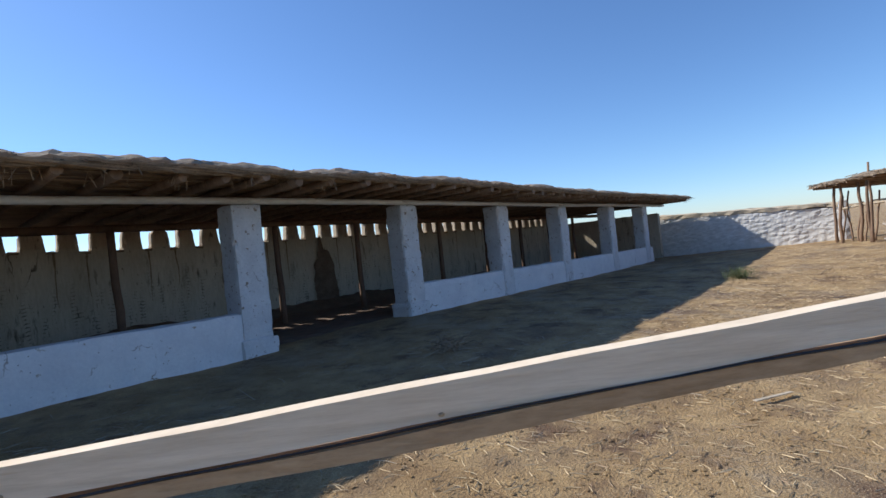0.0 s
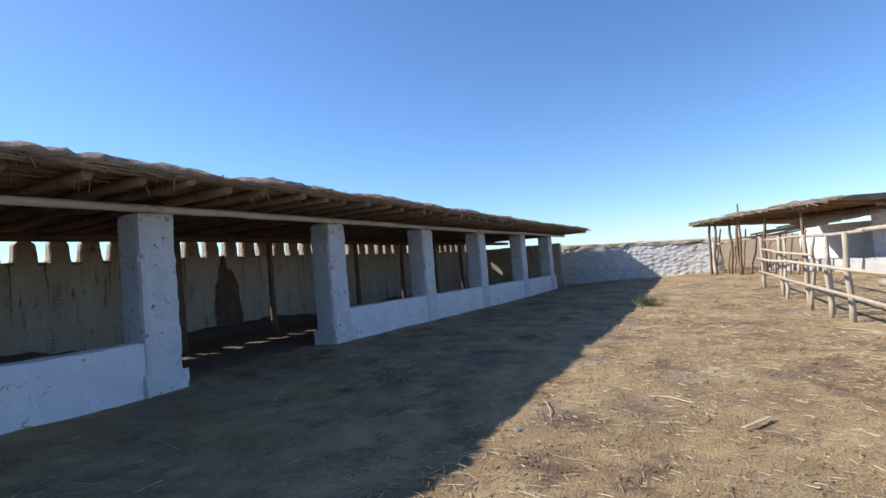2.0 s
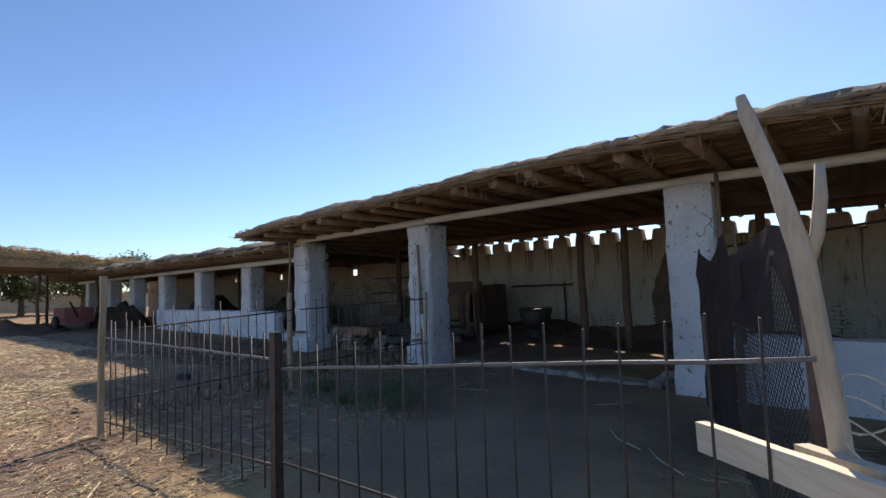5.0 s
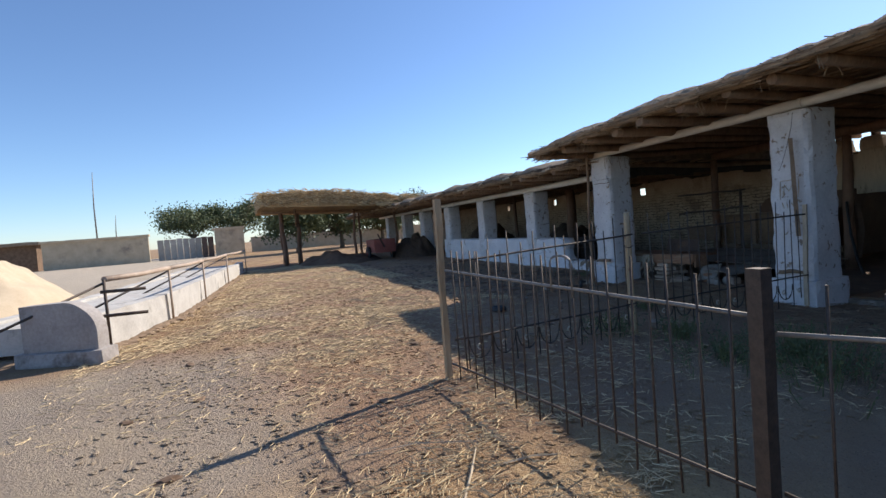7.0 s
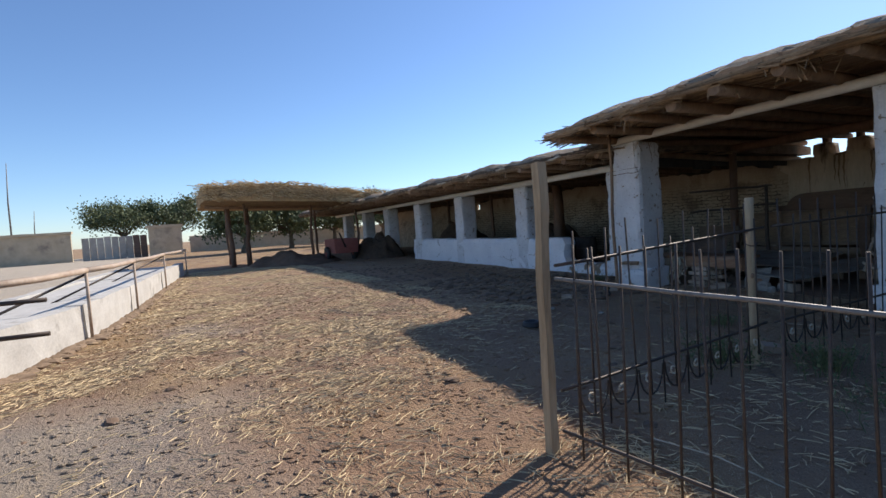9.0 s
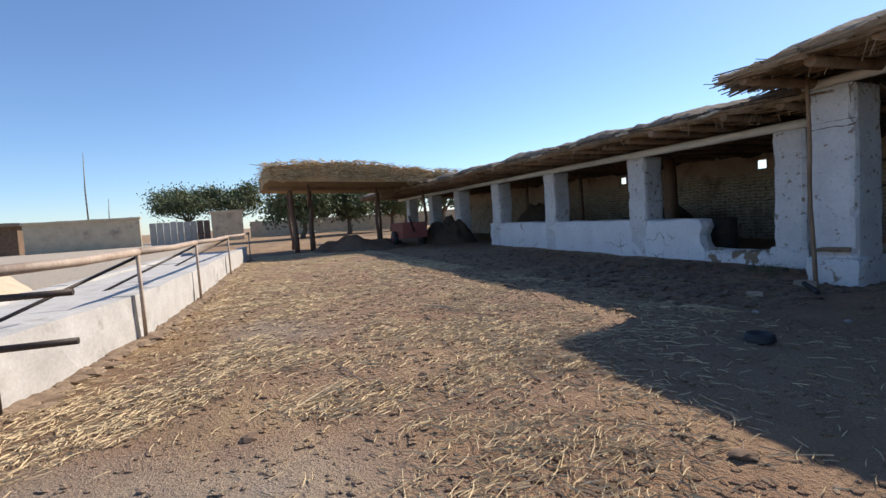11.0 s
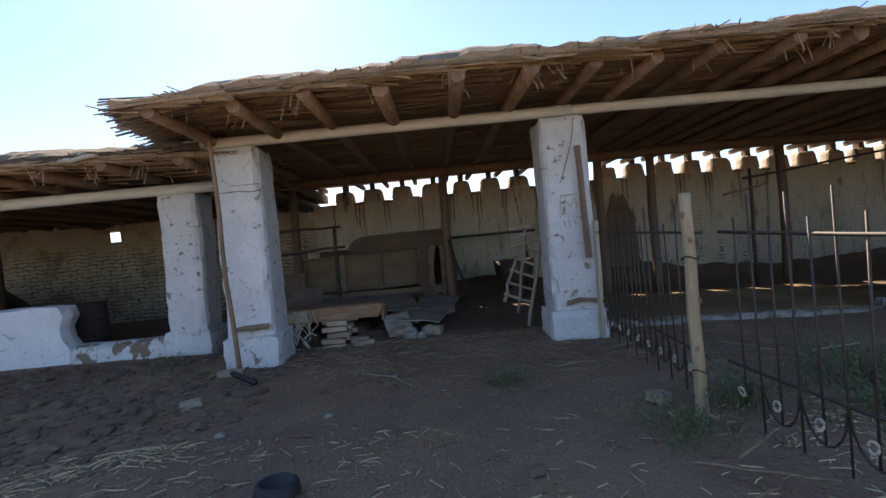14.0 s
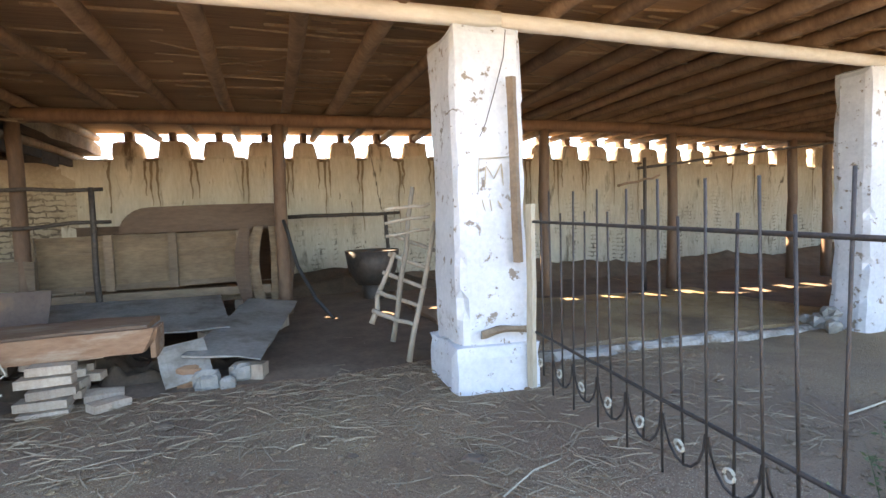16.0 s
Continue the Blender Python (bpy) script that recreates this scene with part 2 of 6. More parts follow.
BAREMUD = material("bare_mud", (0.17, 0.115, 0.075), (0.30, 0.21, 0.135), 8, 1.0, 0.6, 40)
TANBOARD = material("tan_board", (0.115, 0.07, 0.042), (0.27, 0.18, 0.105), 4, 0.85, 0.4, 40, stretch=(0.25, 1, 1), rand=0.15)
LEAF = material("green_leaf", (0.075, 0.10, 0.04), (0.16, 0.19, 0.085), 3, 0.7, 0.0, island=0.4)
WEED = material("grey_green_weed", (0.07, 0.095, 0.035), (0.15, 0.17, 0.075), 6, 0.8, 0.0)
BARK = material("bark", (0.09, 0.07, 0.05), (0.17, 0.135, 0.10), 6, 0.95, 0.5)
RED = material("faded_red_metal", (0.22, 0.06, 0.045), (0.34, 0.11, 0.08), 4, 0.7, 0.2)
BLACK = material("black_rubber", (0.012, 0.012, 0.013), (0.03, 0.03, 0.03), 20, 0.6, 0.2)
SAND = material("sand", (0.42, 0.33, 0.23), (0.56, 0.46, 0.33), 2, 1.0, 0.5, 40)
ROPE = material("pale_rope", (0.42, 0.36, 0.27), (0.58, 0.51, 0.40), 20, 0.95, 0.0)


# ---- mesh tools ----
def wob(x, y=0.0, z=0.0, s=1.0):
    return noise.noise(Vector((x * s, y * s, z * s)))


def mesh_ob(name, bm, mat, smooth=False):
    me = bpy.data.meshes.new(name)
    bm.to_mesh(me)
    bm.free()
    me.materials.append(mat)
    if smooth:
        me.polygons.foreach_set("use_smooth", [True] * len(me.polygons))
    return new(name, me)


def raw_ob(name, verts, faces, mat, smooth=False):
    me = bpy.data.meshes.new(name)
    me.from_pydata(verts, [], faces)
    me.materials.append(mat)
    me.update()
    if smooth:
        me.polygons.foreach_set("use_smooth", [True] * len(me.polygons))
    return new(name, me)


def part(name, bm, mat, parent, label="", smooth=False):
    ob = mesh_ob(name, bm, mat, smooth)
    ob.parent = parent
    if label:
        ob["label"] = label
    return ob


def piece(name, me, parent, m):
    ob = new(name, me)
    ob.parent = parent
    ob.matrix_basis = m
    return ob


def thing(name, label, category, group="", kind="", at=(0, 0, 0)):
    e = new(name)
    e.location = at
    e.empty_display_size = 0.1
    return tagged(e, label, category, group, kind)


def tube(bm, pts, radii, seg=8, wobble=0.0, seed=0.0, cap=True):
    """A round bar along a line of points."""
    pts = [Vector(p) for p in pts]
    if not hasattr(radii, "__len__"):
        radii = [radii] * len(pts)
    rings = []
    for i, p in enumerate(pts):
        d = (pts[min(i + 1, len(pts) - 1)] - pts[max(i - 1, 0)]).normalized()
        u = d.cross(Vector((0, 0, 1)) if abs(d.z) < 0.9 else Vector((1, 0, 0))).normalized()
        w = d.cross(u)
        ring = []
        for k in range(seg):
            a = 2 * math.pi * k / seg
            r = radii[i] * (1 + wobble * wob(p.x + 3 * math.cos(a) + seed, p.y + 3 * math.sin(a), p.z + seed, 2.1))
            ring.append(bm.verts.new(p + r * (math.cos(a) * u + math.sin(a) * w)))
        rings.append(ring)
    for i in range(len(rings) - 1):
        for k in range(seg):
            f = bm.faces.new((rings[i][k], rings[i][(k + 1) % seg], rings[i + 1][(k + 1) % seg], rings[i + 1][k]))
            f.smooth = seg > 4
    if cap:
        bm.faces.new(rings[0][::-1])
        bm.faces.new(rings[-1])
    return bm


def crooked(a, b, n=6, bend=0.03, seed=0.0):
    """Points along a slightly crooked line."""
    a, b = Vector(a), Vector(b)
    out = []
    for i in range(n):
        f = i / (n - 1)
        p = a.lerp(b, f)
        s = math.sin(math.pi * f)
        out.append(p + Vector((wob(f * 3 + seed, 1.3), wob(f * 3 + seed, 7.7), wob(f * 3 + seed, 4.1))) * bend * 2 * (0.4 + s))
    return out


def log_bm(a, b, r0, r1=None, bend=0.02, seed=0.0, seg=8, n=6):
    r1 = r0 if r1 is None else r1
    return tube(bmesh.new(), crooked(a, b, n, bend, seed), [r0 + (r1 - r0) * i / (n - 1) for i in range(n)], seg, 0.15, seed)


def slab(bm, lo, hi, step=0.15, rough=0.0, seed=0.0, round_=0.0):
    """A box cut into a grid, with uneven faces and softened edges."""
    lo, hi = Vector(lo), Vector(hi)
    n = [max(1, min(60, round((hi[i] - lo[i]) / step))) for i in range(3)]
    vs = {}

    def v(i, j, k):
        key = (i, j, k)
        if key not in vs:
            f = (i / n[0], j / n[1], k / n[2])
            p = Vector([lo[c] + (hi[c] - lo[c]) * f[c] for c in range(3)])
            ends = [f[c] in (0.0, 1.0) for c in range(3)]
            q = p.copy()
            if round_ and sum(ends) >= 2:
                for c in range(3):
                    if ends[c]:
                        chip = max(0.0, wob(p.x * 5 + seed, p.y * 5, p.z * 7 + seed) - 0.18) * 2.4 if round_ > 0.018 else 0.0
                        q[c] += round_ * (1 if f[c] == 0 else -1) * (0.5 + 0.8 * abs(wob(p.x * 3 + seed, p.y * 3, p.z * 3)) + chip)
            if rough:
                for c in range(3):
                    q[c] += rough * (wob(p.x + 13 * c + seed, p.y + seed, p.z, 1.7) + 0.6 * wob(p.x + 7 * c, p.y + seed, p.z, 5.3))
            vs[key] = bm.verts.new(q)
        return vs[key]

    for ax in range(3):
        b, c = (ax + 1) % 3, (ax + 2) % 3
        for side in (0, n[ax]):
            for i in range(n[b]):
                for j in range(n[c]):
                    quad = []
                    for di, dj in ((0, 0), (1, 0), (1, 1), (0, 1)):
                        k = [0, 0, 0]
                        k[ax], k[b], k[c] = side, i + di, j + dj
                        quad.append(v(*k))
                    bm.faces.new(quad if side else quad[::-1])
    return bm


def box(lo, hi, step=0.3, rough=0.0, seed=0.0, round_=0.0):
    return slab(bmesh.new(), lo, hi, step, rough, seed, round_)


def turned(bm, m):
    bmesh.ops.transform(bm, matrix=m, verts=bm.verts)
    return bm


def plank_bm(a, b, height, thick, rough=0.004, seed=0.0, step=0.12):
    """A sawn board from a to b, its top edge on that line."""
    a, b = Vector(a), Vector(b)
    d = b - a
    bm = box((0, -thick / 2, -height), (d.length, thick / 2, 0), step, rough, seed, 0.006)
    x = d.normalized()
    y = Vector((0, 0, 1)).cross(x).normalized()
    z = x.cross(y)
    m = Matrix((x, y, z)).transposed().to_4x4()
    m.translation = a
    return turned(bm, m)


# ---- plan ----
def gz(x, y):
    """Height of the ground."""
    base = float(np.interp(x, (-30, -14, -11, -7, 0, 4, 19, 30), (0.27, 0.25, 0.23, 0.12, 0, 0, -0.23, -0.25)))
    side = float(np.interp(x, (-9, -2, 9, 21), (0, 1, 1, -1.6))) * 0.02 * min(max(-y, 0), 8)
    return base - side


def fy(x):
    """Front line of the long shed."""
    return float(np.interp(x, (-14, -11, -7, -3, 0, 4, 7.7, 10.9, 14.7, 18.4), (-0.19, -0.2, 0.0, 0, 0, 0.04, -0.08, -0.25, -0.26, -0.22)))


def tz(x):
    """Top of the columns of the long shed."""
    return 2.4 + float(np.interp(x, (-14, -11, -7, -3.6, 0, 4, 7.7, 10.9, 14.7, 18.4, 22), (-0.03, 0.0, 0.07, 0.02, 0, -0.02, -0.09, -0.16, -0.18, -0.22, -0.25)))


def rz(x, y):
    """Middle of the rafters."""
    return tz(x) + 0.18 - 0.008 * y + float(np.interp(x, (-14.4, -13.2, -8.5), (0.12, 0.065, 0.0))) * min(y, 0)


WALL_Y = 5.0


# ---- ground ----
def build_ground():
    xs = np.concatenate(([-1500, -600, -250, -120, -80, -55, -42], np.arange(-34, 26.01, 0.16), [30, 38, 50, 75, 120, 250, 600, 1500]))
    ys = np.concatenate(([-1500, -600, -250, -120, -70, -45, -30, -22], np.arange(-16, 6.01, 0.16), [8, 12, 20, 35, 60, 120, 250, 600, 1500]))
    verts, faces = [], []
    nx, ny = len(xs), len(ys)
    for y in ys:
        for x in xs:
            h = gz(x, y)
            if -34 < x < 26 and -16 < y < 6:
                v = Vector((x, y, 0))
                h += 0.028 * noise.noise(v * 0.9) + 0.016 * noise.noise(v * 2.7) + 0.012 * noise.noise(v * 6.1)
            verts.append((x, y, h))
    for j in range(ny - 1):
        for i in range(nx - 1):
            a = j * nx + i
            faces.append((a, a + 1, a + 1 + nx, a + nx))
    return tagged(raw_ob("ground", verts, faces, GROUND, True), "bare brown farmyard soil littered with dung and straw", "ground", kind="structure")


build_ground()


# ---- long shed: columns, parapets, beams ----
COLUMN_X = {"L1": 0.0, "L2": -3.59, "L3": -7.09, "L4": -10.96, "L5": -14.15, "R1": 3.72, "R2": 7.2, "R3": 10.38, "R4": 14.2, "R5": 17.95}


def column(x, y, z0, z1, w=0.52, d=0.5, seed=0.0, plinth=True, label=""):
    c = thing("column", label or "whitewashed mud-plastered square column with chipped edges", "column", "white columns of the shed")
    shaft = part("shaft", box((x, y, z0), (x + w, y + d, z1), 0.062, 0.016, seed, 0.024), WHITE, c, smooth=False)
    if plinth:
        part("plinth", box((x - 0.05, y - 0.05, z0 - 0.08), (x + w + 0.05, y + d + 0.05, z0 + 0.34), 0.09, 0.02, seed + 4, 0.025), WHITE, c)
    return shaft


for k, (nm, x) in enumerate(COLUMN_X.items()):
    g = gz(x, 0)
    col_ = column(x + (0.05 if nm == "L3" else 0.015 if nm in ("L4", "L5") else 0), fy(x), g - 0.05, tz(x), w=0.465 if nm in ("L4", "L5") else 0.52, d=0.34 if nm == "L3" else 0.5, seed=k * 3.1, plinth=nm in ("L1", "L4", "L5", "R1"))
    if nm == "L2":
        q = [(x + 0.10, 0.80), (x + 0.46, 0.81), (x + 0.45, 1.13), (x + 0.11, 1.12), (x + 0.10, 0.80)]
        part("patch_edge", tube(bmesh.new(), [(a, fy(x) - 0.004, z) for a, z in q], 0.004, 5, 0.5), DARKMUD, col_, "dark outline of a repaired plaster patch")
    if nm == "L5":
        y = fy(x)
        for z, r in ((1.93, 0.006), (1.99, 0.0035)):
            part("crack", tube(bmesh.new(), [(x + 0.015 + 0.47 * f, y - 0.002 + 0.006 * wob(f, z, 0, 6), z + 0.02 * wob(f, z, 0, 5)) for f in np.linspace(-0.02, 1.0, 12)], r, 5, 0.6, z), DARKMUD, col_, "dark crack round the column")


def parapet(name, x0, x1, h, label):
    bm = bmesh.new()
    slab(bm, (x0, 0.03, -0.3), (x1, 0.36, h), 0.12, 0.018, x0, 0.02)
    for v in bm.verts:
        v.co.y += fy(v.co.x) 
        v.co.z += gz(v.co.x, 0)
    return tagged(mesh_ob(name, bm, WHITE2), label, "low wall", kind="structure")


parapet("wall_1", -6.9, 0.05, 0.7, "whitewashed low wall between the shed columns")
parapet("wall_2", 4.15, 18.9, 0.66, "whitewashed low wall between the shed columns")


def beam(x0, x1, y, z, r=0.055, mat=None, parent=None, name="beam", seed=0.0):
    return part(name, log_bm((x0, y, z), (x1, y, z), r, r * 0.9, 0.012, seed, 8, 8), mat or BEAMW, parent, smooth=True)


front_beam = thing("front_beam", "peeling whitewashed timber beam along the column tops", "beam", kind="structure")
stops = [-14.75, -10.7, -6.8, -3.3, 0.25, 3.95, 7.45, 10.6, 14.4, 18.2, 21.0]
for a, b in zip(stops, stops[1:]):
    bm = tube(bmesh.new(), [(a + (b - a) * i / 6 - 0.1 + 0.2 * i / 6, fy(a + (b - a) * i / 6) + 0.1 + 0.02 * wob(a + i, 2.2), tz(a + (b - a) * i / 6) + 0.055 + 0.015 * wob(a, i * 0.7)) for i in range(7)], 0.055, 8, 0.12, a)
    part("timber", bm, BEAMW, front_beam)

# rear posts and beam
rear_beam = thing("rear_beam", "brown timber beam on the rear posts of the shed", "beam", kind="structure")
for a, b in zip(stops, stops[1:]):
    bm = tube(bmesh.new(), [(a + (b - a) * i / 6 - 0.1 + 0.2 * i / 6, 2.9, rz(a + (b - a) * i / 6, 2.9) - float(np.interp(a + (b - a) * i / 6, (-13, -8, -5), (0.15, 0.185, 0.215))) + 0.012 * wob(a, i * 0.7)) for i in range(7)], 0.075, 8, 0.15, a)
    part("timber", bm, BROWNPOST, rear_beam)
REAR_X = (-14.23, -11.86, -9.38, -8.56, -6.47, -4.06, -3.26, -0.76, 2.5, 4.88, 8.22, 10.75, 13.1, 15.4, 17.7)
for k, x in enumerate(REAR_X):
    bm = log_bm((x, 2.9, gz(x, 0) - 0.05), (x + 0.03 * wob(x), 2.9, rz(x, 2.9) - float(np.interp(x, (-13, -8, -5), (0.20, 0.235, 0.265)))), 0.075, 0.065, 0.012, x, 8)
    tagged(mesh_ob("rear_post", bm, BROWNPOST, True), "red-brown round timber post holding the shed roof", "post", "rear posts of the shed")


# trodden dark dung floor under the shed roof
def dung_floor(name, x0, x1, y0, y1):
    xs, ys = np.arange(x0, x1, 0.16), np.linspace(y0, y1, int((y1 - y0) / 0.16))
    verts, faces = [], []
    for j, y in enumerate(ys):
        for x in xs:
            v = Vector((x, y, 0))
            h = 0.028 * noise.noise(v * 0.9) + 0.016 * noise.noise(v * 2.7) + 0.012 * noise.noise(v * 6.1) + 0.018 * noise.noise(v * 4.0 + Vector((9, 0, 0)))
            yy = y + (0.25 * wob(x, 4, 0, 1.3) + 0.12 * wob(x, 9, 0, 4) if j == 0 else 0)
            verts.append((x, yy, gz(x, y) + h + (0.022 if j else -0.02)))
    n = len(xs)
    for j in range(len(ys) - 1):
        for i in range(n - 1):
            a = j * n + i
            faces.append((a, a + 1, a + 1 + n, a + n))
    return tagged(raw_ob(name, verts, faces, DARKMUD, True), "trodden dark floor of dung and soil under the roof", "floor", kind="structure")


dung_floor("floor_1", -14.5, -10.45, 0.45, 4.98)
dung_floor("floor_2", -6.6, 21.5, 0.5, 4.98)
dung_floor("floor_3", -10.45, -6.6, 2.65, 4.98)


# bank of dung along the foot of the rear wall
xs = np.arange(-14.3, 21.4, 0.18)
prof = ((4.25, -0.03), (4.45, 0.09), (4.65, 0.2), (4.82, 0.3), (4.975, 0.36))
verts = [(x, y + 0.1 * wob(x, j, 0, 1.4), gz(x, y) + h * (0.75 + 0.55 * wob(x, 2.5, 0, 0.6) + 0.25 * wob(x, j, 4, 3.0))) for x in xs for j, (y, h) in enumerate(prof)]
faces = [(i * 5 + j, (i + 1) * 5 + j, (i + 1) * 5 + j + 1, i * 5 + j + 1) for i in range(len(xs) - 1) for j in range(4)]
tagged(raw_ob("dung_bank", verts, faces, DARKMUD, True), "dark bank of dung along the foot of the rear wall", "dung", kind="structure")


# back wall with merlons
def back_wall(name, x0, x1, y, top, label, merlons=True):
    n = int((x1 - x0) / 0.12)
    w = thing(name, label, "wall", kind="structure")
    bm = bmesh.new()
    xs = np.linspace(x0, x1, n + 1)
    grid = [[bm.verts.new((x, y + 0.02 * wob(x, i * 0.3, 0, 2.0) + 0.012 * wob(x, i * 0.4, 5, 6.0), -0.4 + (top(x) + 0.4) * i / 13)) for i in range(14)] for x in xs]
    back = [[bm.verts.new((x, y + 0.38, -0.4 if i == 0 else top(x))) for i in (0, 13)] for x in xs]
    for i in range(n):
        for j in range(13):
            bm.faces.new((grid[i][j], grid[i + 1][j], grid[i + 1][j + 1], grid[i][j + 1]))
        bm.faces.new((grid[i][13], grid[i + 1][13], back[i + 1][1], back[i][1]))
        bm.faces.new((back[i][1], back[i + 1][1], back[i + 1][0], back[i][0]))
    part("wall_body", bm, PLASTER, w)
    if merlons:
        pitch, first = 0.585, -14.66
        k0 = math.ceil((x0 + 0.35 - first) / pitch)
        ws, wf = [], []
        for k in range(k0, int((x1 - 0.3 - first) / pitch)):
            a, b = [first + pitch * q + 0.05 * wob(q, 5.5, 0, 0.9) for q in (k, k + 1)]
            gap = 0.085 + 0.025 * wob(k, 2.1, 0, 0.7)
            x, ww = a + gap, b - a - 2 * gap
            base = top((a + b) / 2)
            h = float(np.interp(x, (-11, -6, -3.2, -1.0, 6, 18), (0.255, 0.265, 0.30, 0.43, 0.46, 0.42))) + 0.035 * wob(x, 9.1, 0, 2)
            bm = box((x, y - 0.015, base - 0.03), (x + ww, y + 0.27, base + h), 0.075, 0.016, x * 1.7, 0.03)
            for v in bm.verts:
                f = max(0.0, (v.co.z - base) / h)
                v.co.x += (x + ww / 2 - v.co.x) * (0.16 * f - 0.08 * max(0, 0.25 - f) / 0.25)
            part("merlon", bm, PLASTER, w)
            c_ = (a + b) / 2 + 0.05 * wob(k, 7.7)
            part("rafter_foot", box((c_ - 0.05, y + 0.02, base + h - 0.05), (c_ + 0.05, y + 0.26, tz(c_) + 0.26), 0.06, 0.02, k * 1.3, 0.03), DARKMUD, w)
            # crumbled mud in the notch, and the rain streaks below it
            crumb = box((a - 0.10, y - 0.02, base - 0.05), (a + 0.10, y + 0.24, base + 0.02), 0.04, 0.03, k * 2.2, 0.02)
            part("notch_crumb", crumb, BAREMUD, w)
            for q in range(3):
                cx = a + 0.075 * (q - 1) + 0.02 * wob(k, q, 0, 3.1)
                long_ = (0.75 + 0.9 * wob(k * 1.7, q * 2.3, 1)) * (1.0 if q == 1 else 0.6)
                if long_ < (0.42 if a < -6 else 0.72):
                    continue
                n_seg = 10
                o_ = len(ws)
                for e in range(n_seg + 1):
                    f = e / n_seg
                    half = (0.020 + 0.012 * wob(k, q, e, 1.3)) * (1 - 0.8 * f)
                    zc = base - 0.03 - long_ * f
                    xc = cx + 0.028 * wob(k * 3 + f * 2.5, q, 0, 1.5)
                    yc = y - 0.034
                    ws += [(xc - half, yc, zc), (xc + half, yc, zc)]
                for e in range(n_seg):
                    p = o_ + 2 * e
                    wf.append((p, p + 2, p + 3, p + 1))
        st = raw_ob("rain_streak", ws, wf, STREAK)
        st.parent = w
        st["kind"] = "stuff"
    return w


back_wall("wall_back", -14.6, 21.6, WALL_Y, lambda x: float(np.interp(x, (-14.6, -10, -7.5, -5, -1.5, 1, 6, 10.9, 18.4), (2.20, 2.23, 2.25, 2.18, 2.13, 2.04, 2.03, 1.95, 1.87))), "mud-plastered rear wall with rounded merlons and rain streaks")


# roof
def roof(name, x0, x1, y0, y1, zf, thick, label, rafter_step=0.58, rr=0.055, under=None, rafters=(), slant_end=0.0):
    r = thing(name, label, "roof", kind="structure")
    nx, ny = int((x1 - x0) / 0.085), 24
    xs = np.linspace(x0, x1, nx + 1)
    top, bot = [], []
    bm = bmesh.new()
    for i, x in enumerate(xs):
        e0 = y0 + 0.13 * wob(x, 1.1, 0, 0.9) + 0.08 * wob(x, 2.2, 0, 4.5) + 0.05 * wob(x, 5.2, 0, 11.0)
        rt, rb = [], []
        for j in range(ny + 1):
            f = j / ny
            y = e0 + (y1 - e0) * f ** 1.4
            xx = x + (0.12 * wob(y, 7.7, 0, 2.5) if i in (0, nx) else 0) - slant_end * min(max(y - y0, 0.0), 1.5) * max(0.0, 1 - (x - x0) / 0.8)
            zb = zf(x, y) + rr + 0.015 + 0.012 * wob(x, y, 3, 2.0)
            edge = 1 - math.exp(-(y - e0 + 0.02) / 0.16)
            rb.append(bm.verts.new((xx, y, zb)))
            rt.append(bm.verts.new((xx, y, zb + 0.035 + thick * edge * min(1.0, 0.35 + (x - x0) / 1.1) * (0.95 + 0.55 * wob(x, y, 8, 1.1)) + 0.035 * wob(x, y, 1, 4.0) + 0.028 * wob(x, y, 6, 10.0))))
        top.append(rt)
        bot.append(rb)
    thatch_faces = []
    for i in range(nx):
        for j in range(ny):
            bm.faces.new((top[i][j], top[i + 1][j], top[i + 1][j + 1], top[i][j + 1]))
            thatch_faces.append(bm.faces.new((bot[i][j + 1], bot[i + 1][j + 1], bot[i + 1][j], bot[i][j])))
        thatch_faces.append(bm.faces.new((bot[i][0], bot[i + 1][0], top[i + 1][0], top[i][0])))
        bm.faces.new((top[i][ny], top[i + 1][ny], bot[i + 1][ny], bot[i][ny]))
    for e in (0, nx):
        for j in range(ny):
            q = (bot[e][j], top[e][j], top[e][j + 1], bot[e][j + 1])
            bm.faces.new(q if e == 0 else q[::-1])
    for f in thatch_faces:
        f.material_index = 1
    ob = part("thatch", bm, THATCH, r)
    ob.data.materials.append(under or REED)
    # rafters
    rnd = random.Random(int(x0 * 10) + 7)
    spots_ = list(rafters)
    x = spots_[-1] + rafter_step if spots_ else x0 + 0.25
    while x < x1 - 0.1:
        spots_.append(x)
        x += rafter_step + rnd.uniform(-0.08, 0.08)
    for x in spots_:
        ye = y0 + 0.06 + rnd.uniform(-0.10, 0.10)
        a, b = (x + rnd.uniform(-0.05, 0.05), ye, zf(x, ye) + rnd.uniform(-0.02, 0.01)), (x + rnd.uniform(-0.08, 0.08), y1 - 0.05, zf(x, y1))
        part("rafter", log_bm(a, b, rr * rnd.uniform(0.95, 1.25), rr * 0.9, 0.022, x * 2.3, 10, 8), LOG, r)
    # poles along the eave
    x = x0 + 0.1
    while x < x1 - 0.5:
        L = min(rnd.uniform(2.2, 3.6), x1 - x)
        pts = [(x + L * i / 6, y0 + 0.13 + 0.03 * wob(x + i, 6.1, 0, 1.0), zf(x + L * i / 6, y0) + rr + 0.02 + 0.02 * wob(x + i, 2.7, 0, 1.0)) for i in range(7)]
        part("eave_pole", tube(bmesh.new(), pts, 0.026, 6, 0.15, x), LOG, r)
        x += L - 0.15
    # cross reeds under the thatch, and a ragged fringe
    vs, fs = [], []

